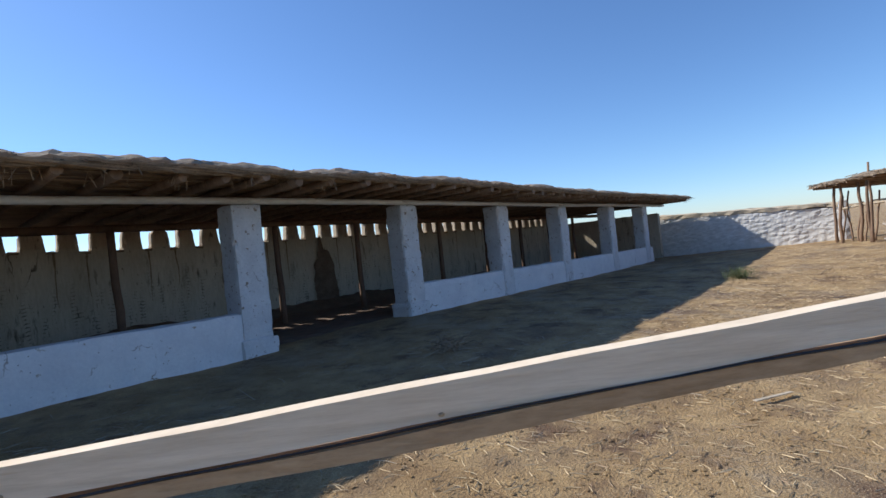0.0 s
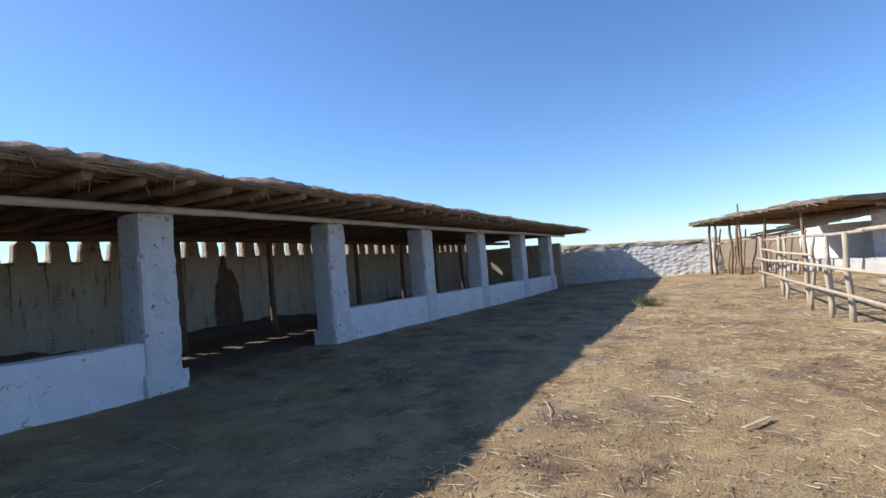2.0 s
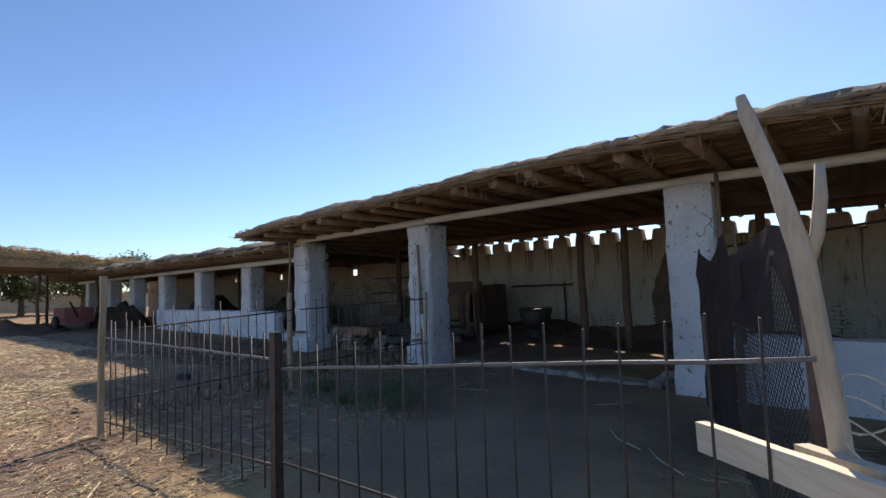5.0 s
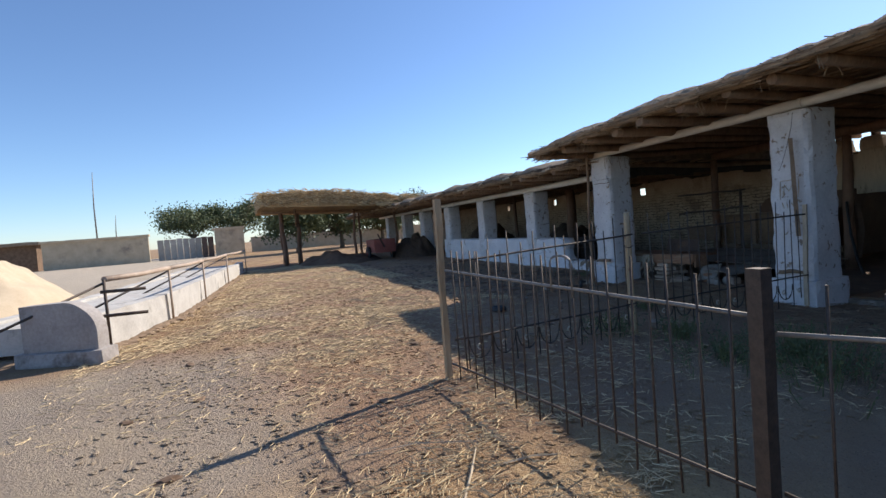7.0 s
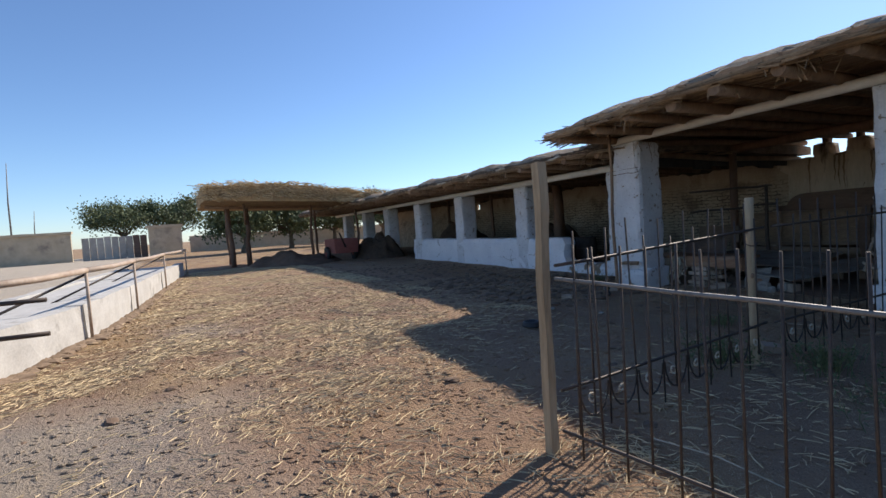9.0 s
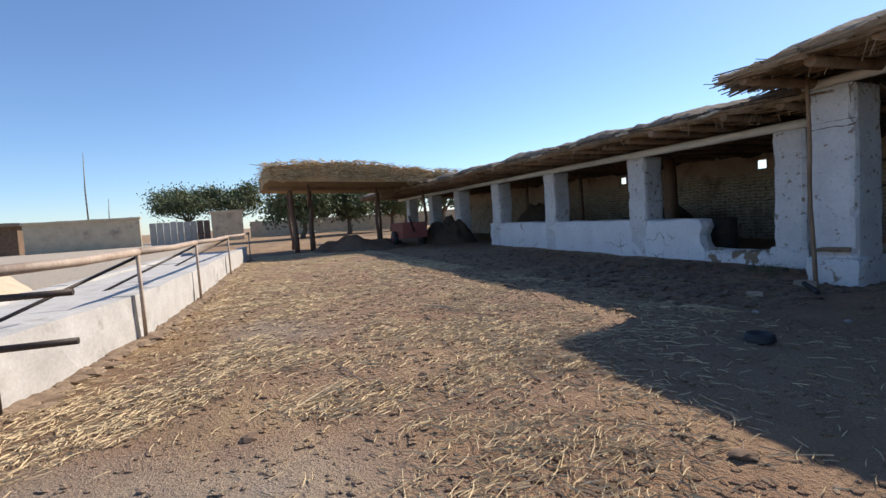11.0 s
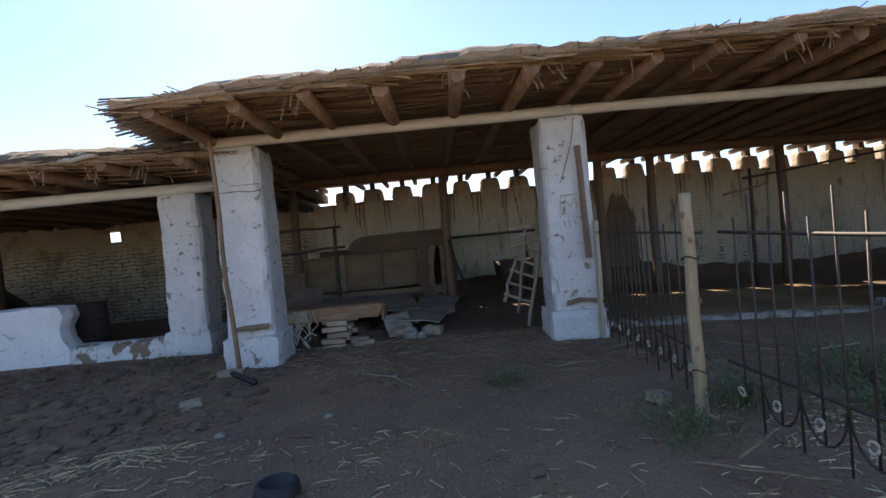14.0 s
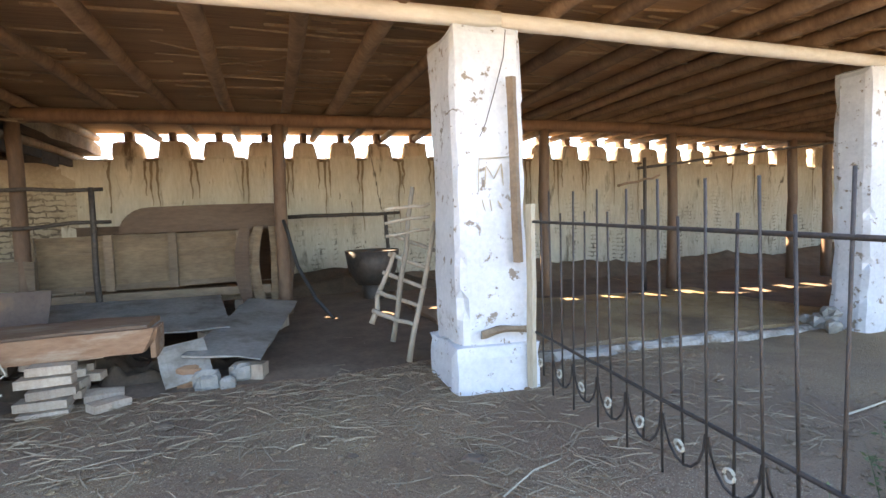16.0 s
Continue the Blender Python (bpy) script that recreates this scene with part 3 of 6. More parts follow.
    def stick(p, q, w):
        p, q = Vector(p), Vector(q)
        d = (q - p).normalized()
        u = d.cross(Vector((0.3, 0.5, 0.8))).normalized() * w
        v = d.cross(u)
        k = len(vs)
        for e in (p, q):
            for s in (u, -0.5 * u + 0.87 * v, -0.5 * u - 0.87 * v):
                vs.append(e + s)
        fs.extend(((k, k + 1, k + 4, k + 3), (k + 1, k + 2, k + 5, k + 4), (k + 2, k, k + 3, k + 5)))

    for q in range(int((x1 - x0) * 48)):
        x = rnd.uniform(x0, x1)
        y = y0 + 0.06 + (min(y1, 3.0) - y0) * rnd.random() ** 1.9
        L = rnd.uniform(0.3, 1.2)
        x2 = min(max(x + L, x0 - 0.1), x1 + 0.1)
        z = zf(x, y) + rr + rnd.uniform(-0.018, 0.02)
        slant = 0.05 if q % 3 else 0.3
        stick((x, y, z), (x2, max(y + rnd.uniform(-slant, slant), y0 + 0.14), zf(x2, y) + rr + rnd.uniform(-0.04, 0.02)), rnd.uniform(0.003, 0.011))
    def edge_y(x):
        return y0 + 0.13 * wob(x, 1.1, 0, 0.9) + 0.08 * wob(x, 2.2, 0, 4.5)

    # reeds laid lengthwise in the edge, short broken ends and a few hanging wisps
    for _ in range(int((x1 - x0) * 70)):
        x = rnd.uniform(x0, x1 - 0.3)
        L = rnd.uniform(0.15, 0.9)
        y = edge_y(x + L / 2) + rnd.uniform(-0.05, 0.09)
        z = zf(x, y) + rr + rnd.uniform(-0.02, 0.03)
        stick((x, y + rnd.uniform(-0.03, 0.03), z), (x + L, y + rnd.uniform(-0.04, 0.04), zf(x + L, y) + z - zf(x, y) + rnd.uniform(-0.05, 0.004)), rnd.uniform(0.003, 0.010))
    for _ in range(int((x1 - x0) * 55)):
        x = rnd.uniform(x0, x1)
        y = edge_y(x) + rnd.uniform(-0.01, 0.12)
        z = zf(x, y) + rr + rnd.uniform(0.0, 0.06)
        stick((x, y + 0.14, z), (x + rnd.uniform(-0.15, 0.15), y - rnd.uniform(0.0, 0.10), z + rnd.uniform(-0.05, 0.03)), rnd.uniform(0.003, 0.008))
    x = x0
    while x < x1:
        x += rnd.uniform(0.15, 0.75)
        for _ in range(rnd.randint(4, 15)):
            y = edge_y(x) + rnd.uniform(-0.02, 0.45)
            z = zf(x, y) + rr
            xx = x + rnd.gauss(0, 0.05)
            stick((xx, y, z), (xx + rnd.uniform(-0.10, 0.10), y + rnd.uniform(-0.06, 0.06), z - rnd.uniform(0.04, 0.21)), rnd.uniform(0.0025, 0.0055))
    for _ in range(320):
        y = y0 + 0.05 + 1.9 * rnd.random() ** 1.3
        z = zf(x0, y) + rr + rnd.uniform(-0.03, 0.10)
        xe = x0 - slant_end * min(max(y - y0, 0.0), 1.5)
        stick((xe + rnd.uniform(0.3, 0.7), y, z + 0.01), (xe - rnd.uniform(-0.15, 0.09), y + rnd.uniform(-0.08, 0.08), z + rnd.uniform(-0.09, 0.03)), rnd.uniform(0.004, 0.011))
    fr = raw_ob("reed_fringe", vs, fs, FRINGE)
    fr.parent = r
    fr["kind"] = "stuff"
    return r


roof("roof_1", -14.38, 21.2, -1.28, 5.25, rz, 0.125, "sagging roof of reeds and mud on round log rafters",
     rafters=(-14.12, -13.49, -12.92, -12.34, -11.80, -11.22, -10.71, -10.2, -9.69, -9.15, -8.6, -8.1, -7.62, -7.08, -6.46, -5.87, -5.28, -4.69, -4.13), slant_end=0.36)


tagged(mesh_ob("wall_end", box((20.95, 0.1, -0.5), (21.25, 4.97, 1.9), 0.2, 0.02, 4.4, 0.02), PLASTER), "mud-plastered end wall of the long shed", "wall", kind="structure")

# dark damp stains on the rear wall
for k, (x0, x1, z1) in enumerate(((4.9, 5.65, 1.72), (5.05, 5.3, 2.08), (-8.72, -8.0, 1.9))):
    bm = bmesh.new()
    rows = []
    for i in range(41):
        f = i / 40
        z = 0.0 + z1 * f
        w = (x1 - x0) / 2 * (1.15 - 0.25 * f - 0.55 * max(0, f - 0.72) / 0.28) + 0.05 * wob(f, k, 3, 7)
        c = (x0 + x1) / 2 + 0.06 * wob(f, k + 4, 0, 3)
        rows.append([bm.verts.new((c + w * s_ + 0.05 * wob(f * 6, s_ * 0.8, k, 1.6), WALL_Y - 0.045 - 0.006 * k, z + (0.22 * wob(s_ * 4, k, 1, 1.9) if i == 40 else 0.03 * wob(s_, i, k, 3)))) for s_ in np.linspace(-1, 1, 13)])
    for a, b in zip(rows, rows[1:]):
        for j in range(12):
            bm.faces.new((a[j], a[j + 1], b[j + 1], b[j]))
    tagged(mesh_ob("damp_patch", bm, DARKMUD), "dark brown damp patch of mud on the rear wall", "patch", kind="structure")


# ---- lower shed on the west side ----
def sy(x):
    return float(np.interp(x, (-36, -24, -15), (1.5, 1.0, 0.7)))


S_COLS = (-15.2, -18.1, -21.1, -24.05, -27.2, -30.2, -33.6)
for k, x in enumerate(S_COLS):
    column(x + 0.03, sy(x), 0.2, 2.10, 0.46, 0.46, 31 + k * 2.7, plinth=(k == 0),
           label="whitewashed square column of the lower shed, plaster cracked")
bm = slab(bmesh.new(), (-24.3, 0.02, -0.1), (-16.35, 0.34, 0.94), 0.13, 0.02, 5.5, 0.03)
for v in bm.verts:
    v.co.y += sy(v.co.x)
    if v.co.x > -16.6 and v.co.z > 0.5:
        v.co.x -= 0.14 * (0.5 + wob(v.co.z, 3.3, 0, 6))
tagged(mesh_ob("wall_3", bm, WHITE2), "whitewashed low wall with a broken-off end", "low wall", kind="structure")
bm = slab(bmesh.new(), (-16.4, 0.02, -0.1), (-15.1, 0.34, 0.46), 0.1, 0.03, 2.5, 0.04)
for v in bm.verts:
    v.co.y += sy(v.co.x)
CRUMB = material("crumbled_whitewash", (0.55, 0.53, 0.52), (0.76, 0.75, 0.74), 3, 0.9, 0.7, 25, stain=(0.23, 0.165, 0.11), stain_scale=4.5, stain_at=(0.51, 0.55), chips=(0.18, 0.13, 0.09))
tagged(mesh_ob("wall_4", bm, CRUMB), "crumbled stump of the whitewashed low wall", "low wall", kind="structure")
s_beam = thing("front_beam", "whitewashed timber beam of the lower shed", "beam", kind="structure")
for a, b in zip((-35, -31, -27, -23, -19), (-31, -27, -23, -19, -14.3)):
    part("timber", tube(bmesh.new(), [(a + (b - a) * i / 5, sy(a + (b - a) * i / 5) + 0.06, 2.15 + 0.02 * wob(a, i)) for i in range(6)], 0.065, 8, 0.12, a), BEAMW, s_beam)


OLDBRICK = material("mud_over_brick", (0.30, 0.23, 0.16), (0.45, 0.365, 0.265), 2.0, 0.95, 0.9, 24, stain=(0.19, 0.135, 0.09), stain_scale=1.6, stain_at=(0.52, 0.66), courses=(0.11, 0.08, 0.055), courses_z=(1.95, 1.55), courses_at=(0.40, 0.52))


def wall_with_holes(name, x0, x1, y, z0, z1, holes, label):
    """A rear wall with small square vents splayed through it."""
    bm = bmesh.new()
    for yy, back in ((y, False), (y + 0.36, True)):
        rects = [(h[0] - (0.42 if back else 0), h[0] + 0.20, h[1], h[1] + 0.21) for h in holes]
        xs = sorted({x0, x1, *[r[0] for r in rects], *[r[1] for r in rects], *np.arange(x0, x1, 0.4)})
        zs = sorted({z0, z1, *[r[2] for r in rects], *[r[3] for r in rects], *np.arange(z0 + 0.3, z1, 0.4)})
        g = [[bm.verts.new((x, yy + 0.015 * wob(x, z, yy, 2.0), z)) for z in zs] for x in xs]
        for i in range(len(xs) - 1):
            for j in range(len(zs) - 1):
                cx, cz = (xs[i] + xs[i + 1]) / 2, (zs[j] + zs[j + 1]) / 2
                if any(r[0] < cx < r[1] and r[2] < cz < r[3] for r in rects):
                    continue
                q = (g[i][j], g[i + 1][j], g[i + 1][j + 1], g[i][j + 1])
                bm.faces.new(q[::-1] if back else q)
    for h in holes:
        f = [bm.verts.new((x, y + 0.012, z)) for x, z in ((h[0], h[1]), (h[0] + 0.20, h[1]), (h[0] + 0.20, h[1] + 0.21), (h[0], h[1] + 0.21))]
        k = [bm.verts.new((x, y + 0.35, z)) for x, z in ((h[0] - 0.42, h[1]), (h[0] + 0.20, h[1]), (h[0] + 0.20, h[1] + 0.21), (h[0] - 0.42, h[1] + 0.21))]
        for a in range(4):
            c = (a + 1) % 4
            bm.faces.new((f[a], k[a], k[c], f[c]))
    return tagged(mesh_ob(name, bm, OLDBRICK), label, "wall", kind="structure")


wall_with_holes("wall_west", -36, -14.4, 5.0, -0.2, 2.6, [(-18.46, 1.86), (-22.9, 1.87), (-26.4, 1.87)], "mud-plastered rear wall with small square vents")
# underside and eave edge take a darker version of REED
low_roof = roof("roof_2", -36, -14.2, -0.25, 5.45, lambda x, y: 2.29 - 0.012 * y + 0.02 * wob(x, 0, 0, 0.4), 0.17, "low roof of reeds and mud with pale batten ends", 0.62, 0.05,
     material("dark_reed", (0.065, 0.045, 0.032), (0.15, 0.105, 0.07), 3, 0.95, 0.8, 60, stretch=(0.06, 1, 1), bump_dist=0.02))
rbt = random.Random(44)
for k in range(11):
    x = -15.0 - 1.45 * k + rbt.uniform(-0.4, 0.4)
    L = rbt.uniform(0.25, 0.6)
    part("batten", log_bm((x - L, -0.30 + rbt.uniform(-0.06, 0.06), 2.36 + rbt.uniform(-0.02, 0.03)), (x, -0.34 + rbt.uniform(-0.06, 0.06), 2.37 + rbt.uniform(-0.02, 0.02)), 0.024, 0.02, 0.012, k, 6), PALE, low_roof, "pale batten end at the eave")
# near-black tone for the painted roof shade, the gap boards and the drum
NEARBLACK = material("soot", (0.03, 0.025, 0.022), (0.07, 0.055, 0.045), 5, 1.0, 0.5, 30)
# boards added to shut out a sky slit, in the shade band's tone
header = thing("gap_boards", "added near-black boards closing the sky gap between the two roofs", "boards", kind="structure")
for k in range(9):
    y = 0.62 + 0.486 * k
    part("board", box((-14.44 + 0.008 * wob(k, 1), y, 2.08 + 0.05 * wob(k, 4.4)), (-14.40, y + 0.475, 2.62), 0.2, 0.008, k), NEARBLACK, header)
bm = log_bm((-19.06, 3.0, 0.2), (-19.12, 3.0, 2.22), 0.16, 0.125, 0.02, 2.0, 10)
tagged(mesh_ob("rear_post", bm, BROWNPOST, True), "thick brown round post in the lower shed", "post", "rear posts of the shed")
for x in (-22.3, -25.2):
    tagged(mesh_ob("rear_post", log_bm((x, 3.0, 0.2), (x, 3.0, 2.22), 0.06, 0.05, 0.02, x), BROWNPOST, True), "thin brown round post in the lower shed", "post", "rear posts of the shed")


# roof shade painted on the lower shed's upper rear wall, with ragged lower edge
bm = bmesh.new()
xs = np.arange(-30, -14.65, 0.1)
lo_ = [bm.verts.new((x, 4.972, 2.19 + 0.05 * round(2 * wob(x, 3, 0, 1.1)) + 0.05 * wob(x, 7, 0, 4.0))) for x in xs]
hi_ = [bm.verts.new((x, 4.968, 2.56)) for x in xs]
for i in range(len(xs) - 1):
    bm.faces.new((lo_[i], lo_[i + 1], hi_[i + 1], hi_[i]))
tagged(mesh_ob("soot_band", bm, NEARBLACK), "near-black band of painted roof shade along the top of the rear wall", "soot", kind="structure")
drum = thing("drum", "dark rusty drum standing behind the broken low wall", "drum", at=(-16.68, 1.62, 0.22))
drum_body = part("body", tube(bmesh.new(), [(0, 0, 0), (0, 0, 0.22), (0, 0, 0.44), (0, 0, 0.68)], [0.215, 0.225, 0.225, 0.215], 18, 0.05), NEARBLACK, drum)
for z in (0.22, 0.45, 0.67):
    part("hoop", tube(bmesh.new(), [(0.226 * math.cos(a), 0.226 * math.sin(a), z) for a in np.linspace(0, 6.2832, 21)], 0.009, 5, 0, 0, False), RUST, drum_body)

# heaps of dung and hay
def heap(name, cx, cy, z, rx, ry, h, mat, label, cat, seed=0.0, n=26, jag=0.35):
    verts, faces = [], []
    for j in range(n + 1):
        for i in range(n + 1):
            u, v = 2 * i / n - 1, 2 * j / n - 1
            r = min(1.0, math.hypot(u, v))
            f = (1 - r * r) ** 0.8
            hh = h * f * (1 + jag * wob(u + seed, v, 0, 2.3) + 0.5 * jag * wob(u + seed, v, 4, 6.0)) - 0.04
            verts.append((cx + u * rx * (1 + 0.15 * wob(seed, v, u, 1.5)), cy + v * ry, z + hh))
    for j in range(n):
        for i in range(n):
            a = j * (n + 1) + i
            faces.append((a, a + 1, a + n + 2, a + n + 1))
    return tagged(raw_ob(name, verts, faces, mat, True), label, cat)


heap("manure_mound", -24.6, 3.1, 0.2, 1.5, 1.2, 1.15, DUNG, "dark dung heap behind the low whitewashed wall", "heap", 1.1)
heap("manure_mound", -20.0, 3.4, 0.2, 1.5, 1.0, 0.95, DUNG, "dark heap of dung and brush in the lower shed", "heap", 5.1)
heap("manure_mound", -27.4, 0.9, 0.2, 1.5, 1.0, 0.95, DUNG, "dark brushy dung heap beside the lower shed", "heap", 8.3, 40, 0.5)
heap("manure_mound", -27.9, -2.2, 0.2, 1.6, 1.9, 0.45, DARKMUD, "long brown heap of litter under the reed canopy", "heap", 3.7, 44, 0.6)
heap("manure_mound", -11.0, 4.5, 0.15, 1.7, 0.5, 0.4, DUNG, "trampled dung along the rear wall", "heap", 2.9)
heap("sand_mound", -21.5, -11.9, 0.1, 3.4, 2.2, 1.3, SAND, "pale heap of sand beyond the concrete trough", "heap", 6.1)


# ---- reed canopy ----
canopy = thing("canopy", "open reed canopy on rough timber posts", "canopy")
verts, faces = [], []
nx, ny = 14, 26
for layer in (0, 1):
    for j in range(ny + 1):
        for i in range(nx + 1):
            x = -31.6 + 5.0 * i / nx
            y = -5.25 + 6.3 * j / ny + 0.12 * wob(x, j, 0, 1.1)
            zb = 2.62 - 0.04 * (y + 5.2) + 0.10 * (x + 28) * 0.1
            verts.append((x + 0.10 * wob(y, 2.2, i, 2.0), y, zb + layer * (0.50 + 0.20 * math.sin(math.pi * min(1.0, max(0.0, (y + 5.25) / 5.2))) - 0.03 * (y + 5) + 0.10 * wob(x, y, 3, 1.3) + 0.06 * wob(x, y, 7, 4.0))))
o = (nx + 1) * (ny + 1)
for j in range(ny):
    for i in range(nx):
        a = j * (nx + 1) + i
        faces.append((a + nx + 1, a + nx + 2, a + 1, a))
        faces.append((o + a, o + a + 1, o + a + nx + 2, o + a + nx + 1))
for i in range(nx):
    for j, s in ((0, 1), (ny, -1)):
        a = j * (nx + 1) + i
        q = (a, a + 1, o + a + 1, o + a)
        faces.append(q if s > 0 else q[::-1])
for j in range(ny):
    for i, s in ((0, -1), (nx, 1)):
        a = j * (nx + 1) + i
        q = (a, a + nx + 1, o + a + nx + 1, o + a)
        faces.append(q if s > 0 else q[::-1])
CANREED = material("golden_reed", (0.27, 0.165, 0.075), (0.50, 0.34, 0.165), 4, 0.9, 0.9, 50, stretch=(1, 1, 0.15), bump_dist=0.02)
cr = raw_ob("reed_layer", verts, faces, CANREED)
cr.parent = canopy
rnd = random.Random(5)
vs, fs = [], []
for _ in range(3200):
    y = rnd.uniform(-5.35, 1.1)
    x = rnd.choice((-26.6, -26.65, rnd.uniform(-31.5, -26.7)))
    z = 2.90 - 0.06 * (y + 5) + 0.16 * math.sin(math.pi * min(1.0, max(0.0, (y + 5.25) / 5.2))) + rnd.uniform(-0.25, 0.28)
    k = len(vs)
    d = Vector((rnd.uniform(0.08, 0.28), rnd.gauss(0, 0.16), rnd.uniform(-0.13, 0.07)))
    p = Vector((x, y, z))
    vs.extend((p, p + Vector((0, 0, 0.022)), p + d, p + d + Vector((0.0, 0.012, 0.014))))
    fs.append((k, k + 2, k + 3, k + 1))
fo = raw_ob("reed_fringe", vs, fs, STRAW)
fo.parent, fo["kind"] = canopy, "stuff"
for k, (x, y, lean) in enumerate(((-29.2, -4.25, 0.1), (-29.5, -3.65, -0.05), (-28.5, -1.4, 0.0), (-28.3, 0.4, 0.0), (-31.3, -4.2, 0.0), (-31.3, -0.5, 0.0))):
    part("post", log_bm((x, y, 0.2), (x + lean, y - lean, 2.7), 0.10 if k < 2 else 0.06, 0.08 if k < 2 else 0.05, 0.04, k), BROWNPOST, canopy)
part("brace", log_bm((-29.3, -3.7, 1.9), (-27.6, -3.9, 2.66), 0.05, 0.045, 0.02, 3), LOG, canopy)
part("cross_beam", log_bm((-28.8, -5.1, 2.58), (-28.6, 1.0, 2.38), 0.08, 0.07, 0.03, 9), LOG, canopy)
cart = thing("cart", "rusty red metal cart with raised drawbar under the canopy", "cart", at=(-27.3, -0.6, 0.25))
part("body", box((-0.7, -0.45, 0.3), (0.7, 0.45, 0.85), 0.3, 0.01, 2, 0.02), RED, cart)
for y in (-0.52, 0.52):
    wheel = part("wheel", tube(bmesh.new(), [(-0.1, y - 0.05, 0.28), (-0.1, y + 0.05, 0.28)], 0.28, 16), BLACK, cart)
    part("hub", tube(bmesh.new(), [(-0.1, y - 0.065, 0.28), (-0.1, y + 0.065, 0.28)], 0.10, 12), RED, wheel)
part("drawbar", log_bm((0.6, 0, 0.5), (1.6, -0.5, 1.05), 0.035, 0.03, 0.0, 1), RUST, cart)

# ---- concrete trough with pipe rail ----
T = [Vector(p) for p in ((-13.95, -7.60, 0), (-15.9, -7.1, 0), (-18.4, -6.8, 0), (-22.2, -6.45, 0), (-26.8, -5.95, 0))]
trough = thing("concrete_trough", "long pale concrete dipping trough with a worn edge", "trough")
for a, b in zip(T, T[1:]):
    d = (b - a)
    ang = math.atan2(d.y, d.x)
    m = Matrix.Translation(a) @ Matrix.Rotation(ang, 4, "Z")
    # local x along the trough (towards -x), local y points away from the yard
    part("front_wall", turned(box((0.01, 0.0, 0.05), (d.length - 0.01, 0.22, 0.70), 0.2, 0.015, a.x, 0.015), m), CONC, trough)
    part("basin_slab", turned(box((0.01, 0.226, 0.3), (d.length - 0.01, 1.5, 0.62), 0.3, 0.012, a.x, 0.01), m), CONC, trough)
    part("rear_wall", turned(box((0.01, 1.506, 0.1), (d.length - 0.01, 1.75, 0.66), 0.25, 0.015, a.x, 0.015), m), CONC, trough)
endb = thing("concrete_end_block", "rounded pale concrete block on a low footing", "block", at=(-13.24, -7.42, 0.24))
endb.rotation_euler = (0, 0, radians(-23))
BLOCKMAT = material("stained_concrete", (0.27, 0.245, 0.23), (0.43, 0.395, 0.37), 3, 0.9, 0.5, 30, stain=(0.15, 0.12, 0.10), stain_scale=2.0, stain_at=(0.55, 0.66))
# quarter-round shoulder towards the yard, flat top behind it
bm = bmesh.new()
prof = [(-0.86, 0.16), (-0.86, 0.66)] + [(-0.44 + 0.40 * math.sin(a), 0.34 + 0.34 * math.cos(a)) for a in np.linspace(0, math.pi / 2, 10)] + [(-0.04, 0.16)]
slices = [[bm.verts.new((x, p[0] + 0.012 * wob(x, p[0], p[1], 4), p[1] + 0.012 * wob(x, p[0], 3, 5))) for p in prof] for x in np.linspace(-0.17, 0.0, 4)]
bm.faces.new(slices[0])
bm.faces.new(slices[-1][::-1])
for fr, bk in zip(slices, slices[1:]):
    for i in range(len(prof)):
        j = (i + 1) % len(prof)
        bm.faces.new((fr[j], fr[i], bk[i], bk[j]))
part("rounded_block", bm, BLOCKMAT, endb)
part("footing", box((-0.24, -0.94, -0.08), (0.06, 0.03, 0.165), 0.1, 0.014, 3, 0.018), BLOCKMAT, endb)
RUSTPIPE = material("sun_bleached_rusty_pipe", (0.30, 0.21, 0.15), (0.50, 0.40, 0.31), 6, 0.7, 0.3, 40)
rail = thing("pipe_rail", "rusty pipe handrail on iron uprights along the trough", "railing")
RP = [(-14.05, -7.52), (-15.9, -7.05), (-18.4, -6.73), (-22.2, -6.38), (-26.8, -5.88)]
for x, y in RP:
    part("upright", tube(bmesh.new(), [(x, y, 0.2), (x + 0.02, y, 1.1)], 0.018, 6), RUSTPIPE if x < -15 else RUST, rail)
for (x, y), (x2, y2) in zip(RP, RP[1:]):
    part("pipe", tube(bmesh.new(), [(x, y, 1.1), ((x + x2) / 2, (y + y2) / 2, 1.085), (x2, y2, 1.1)], 0.035, 8), RUSTPIPE, rail)
    part("brace", tube(bmesh.new(), [(x - 0.02, y - 0.02, 1.05), (x + 0.95, y - 1.0, 0.6)], 0.015, 6), RUST, rail)
for z in (0.95, 0.66):
    part("peg", tube(bmesh.new(), [(-14.01, -7.56, z), (-13.97, -7.08, z)], 0.022, 6), RUST, rail)

# ---- far west: yard walls, gate, trees, masts ----
SANDWALL = material("sandy_render", (0.40, 0.325, 0.225), (0.55, 0.46, 0.335), 1.5, 0.95, 0.4, 20, stain=(0.25, 0.21, 0.17), stain_scale=0.8)
yard = thing("yard_wall", "pale rendered wall beyond the yard", "wall", kind="structure")
yard_body = part("wall_body", box((-60.3, -22.0, 0.0), (-60, -13.9, 2.6), 0.8, 0.03, 1), SANDWALL, yard)
part("coping", box((-60.45, -22.1, 2.6), (-59.85, -13.8, 2.8), 0.8, 0.03, 2), SAND, yard_body)
pillar = part("pillar", box((-60.4, -8.3, 0.0), (-59.6, -5.7, 2.75), 0.5, 0.03, 3), SANDWALL, yard)
part("pillar_cap", box((-60.5, -8.45, 2.75), (-59.5, -5.6, 2.98), 0.5, 0.03, 4), SAND, pillar)
part("low_wall", box((-66.0, -5.0, 0.0), (-65.6, 30.0, 1.9), 1.0, 0.04, 5), SAND, yard)
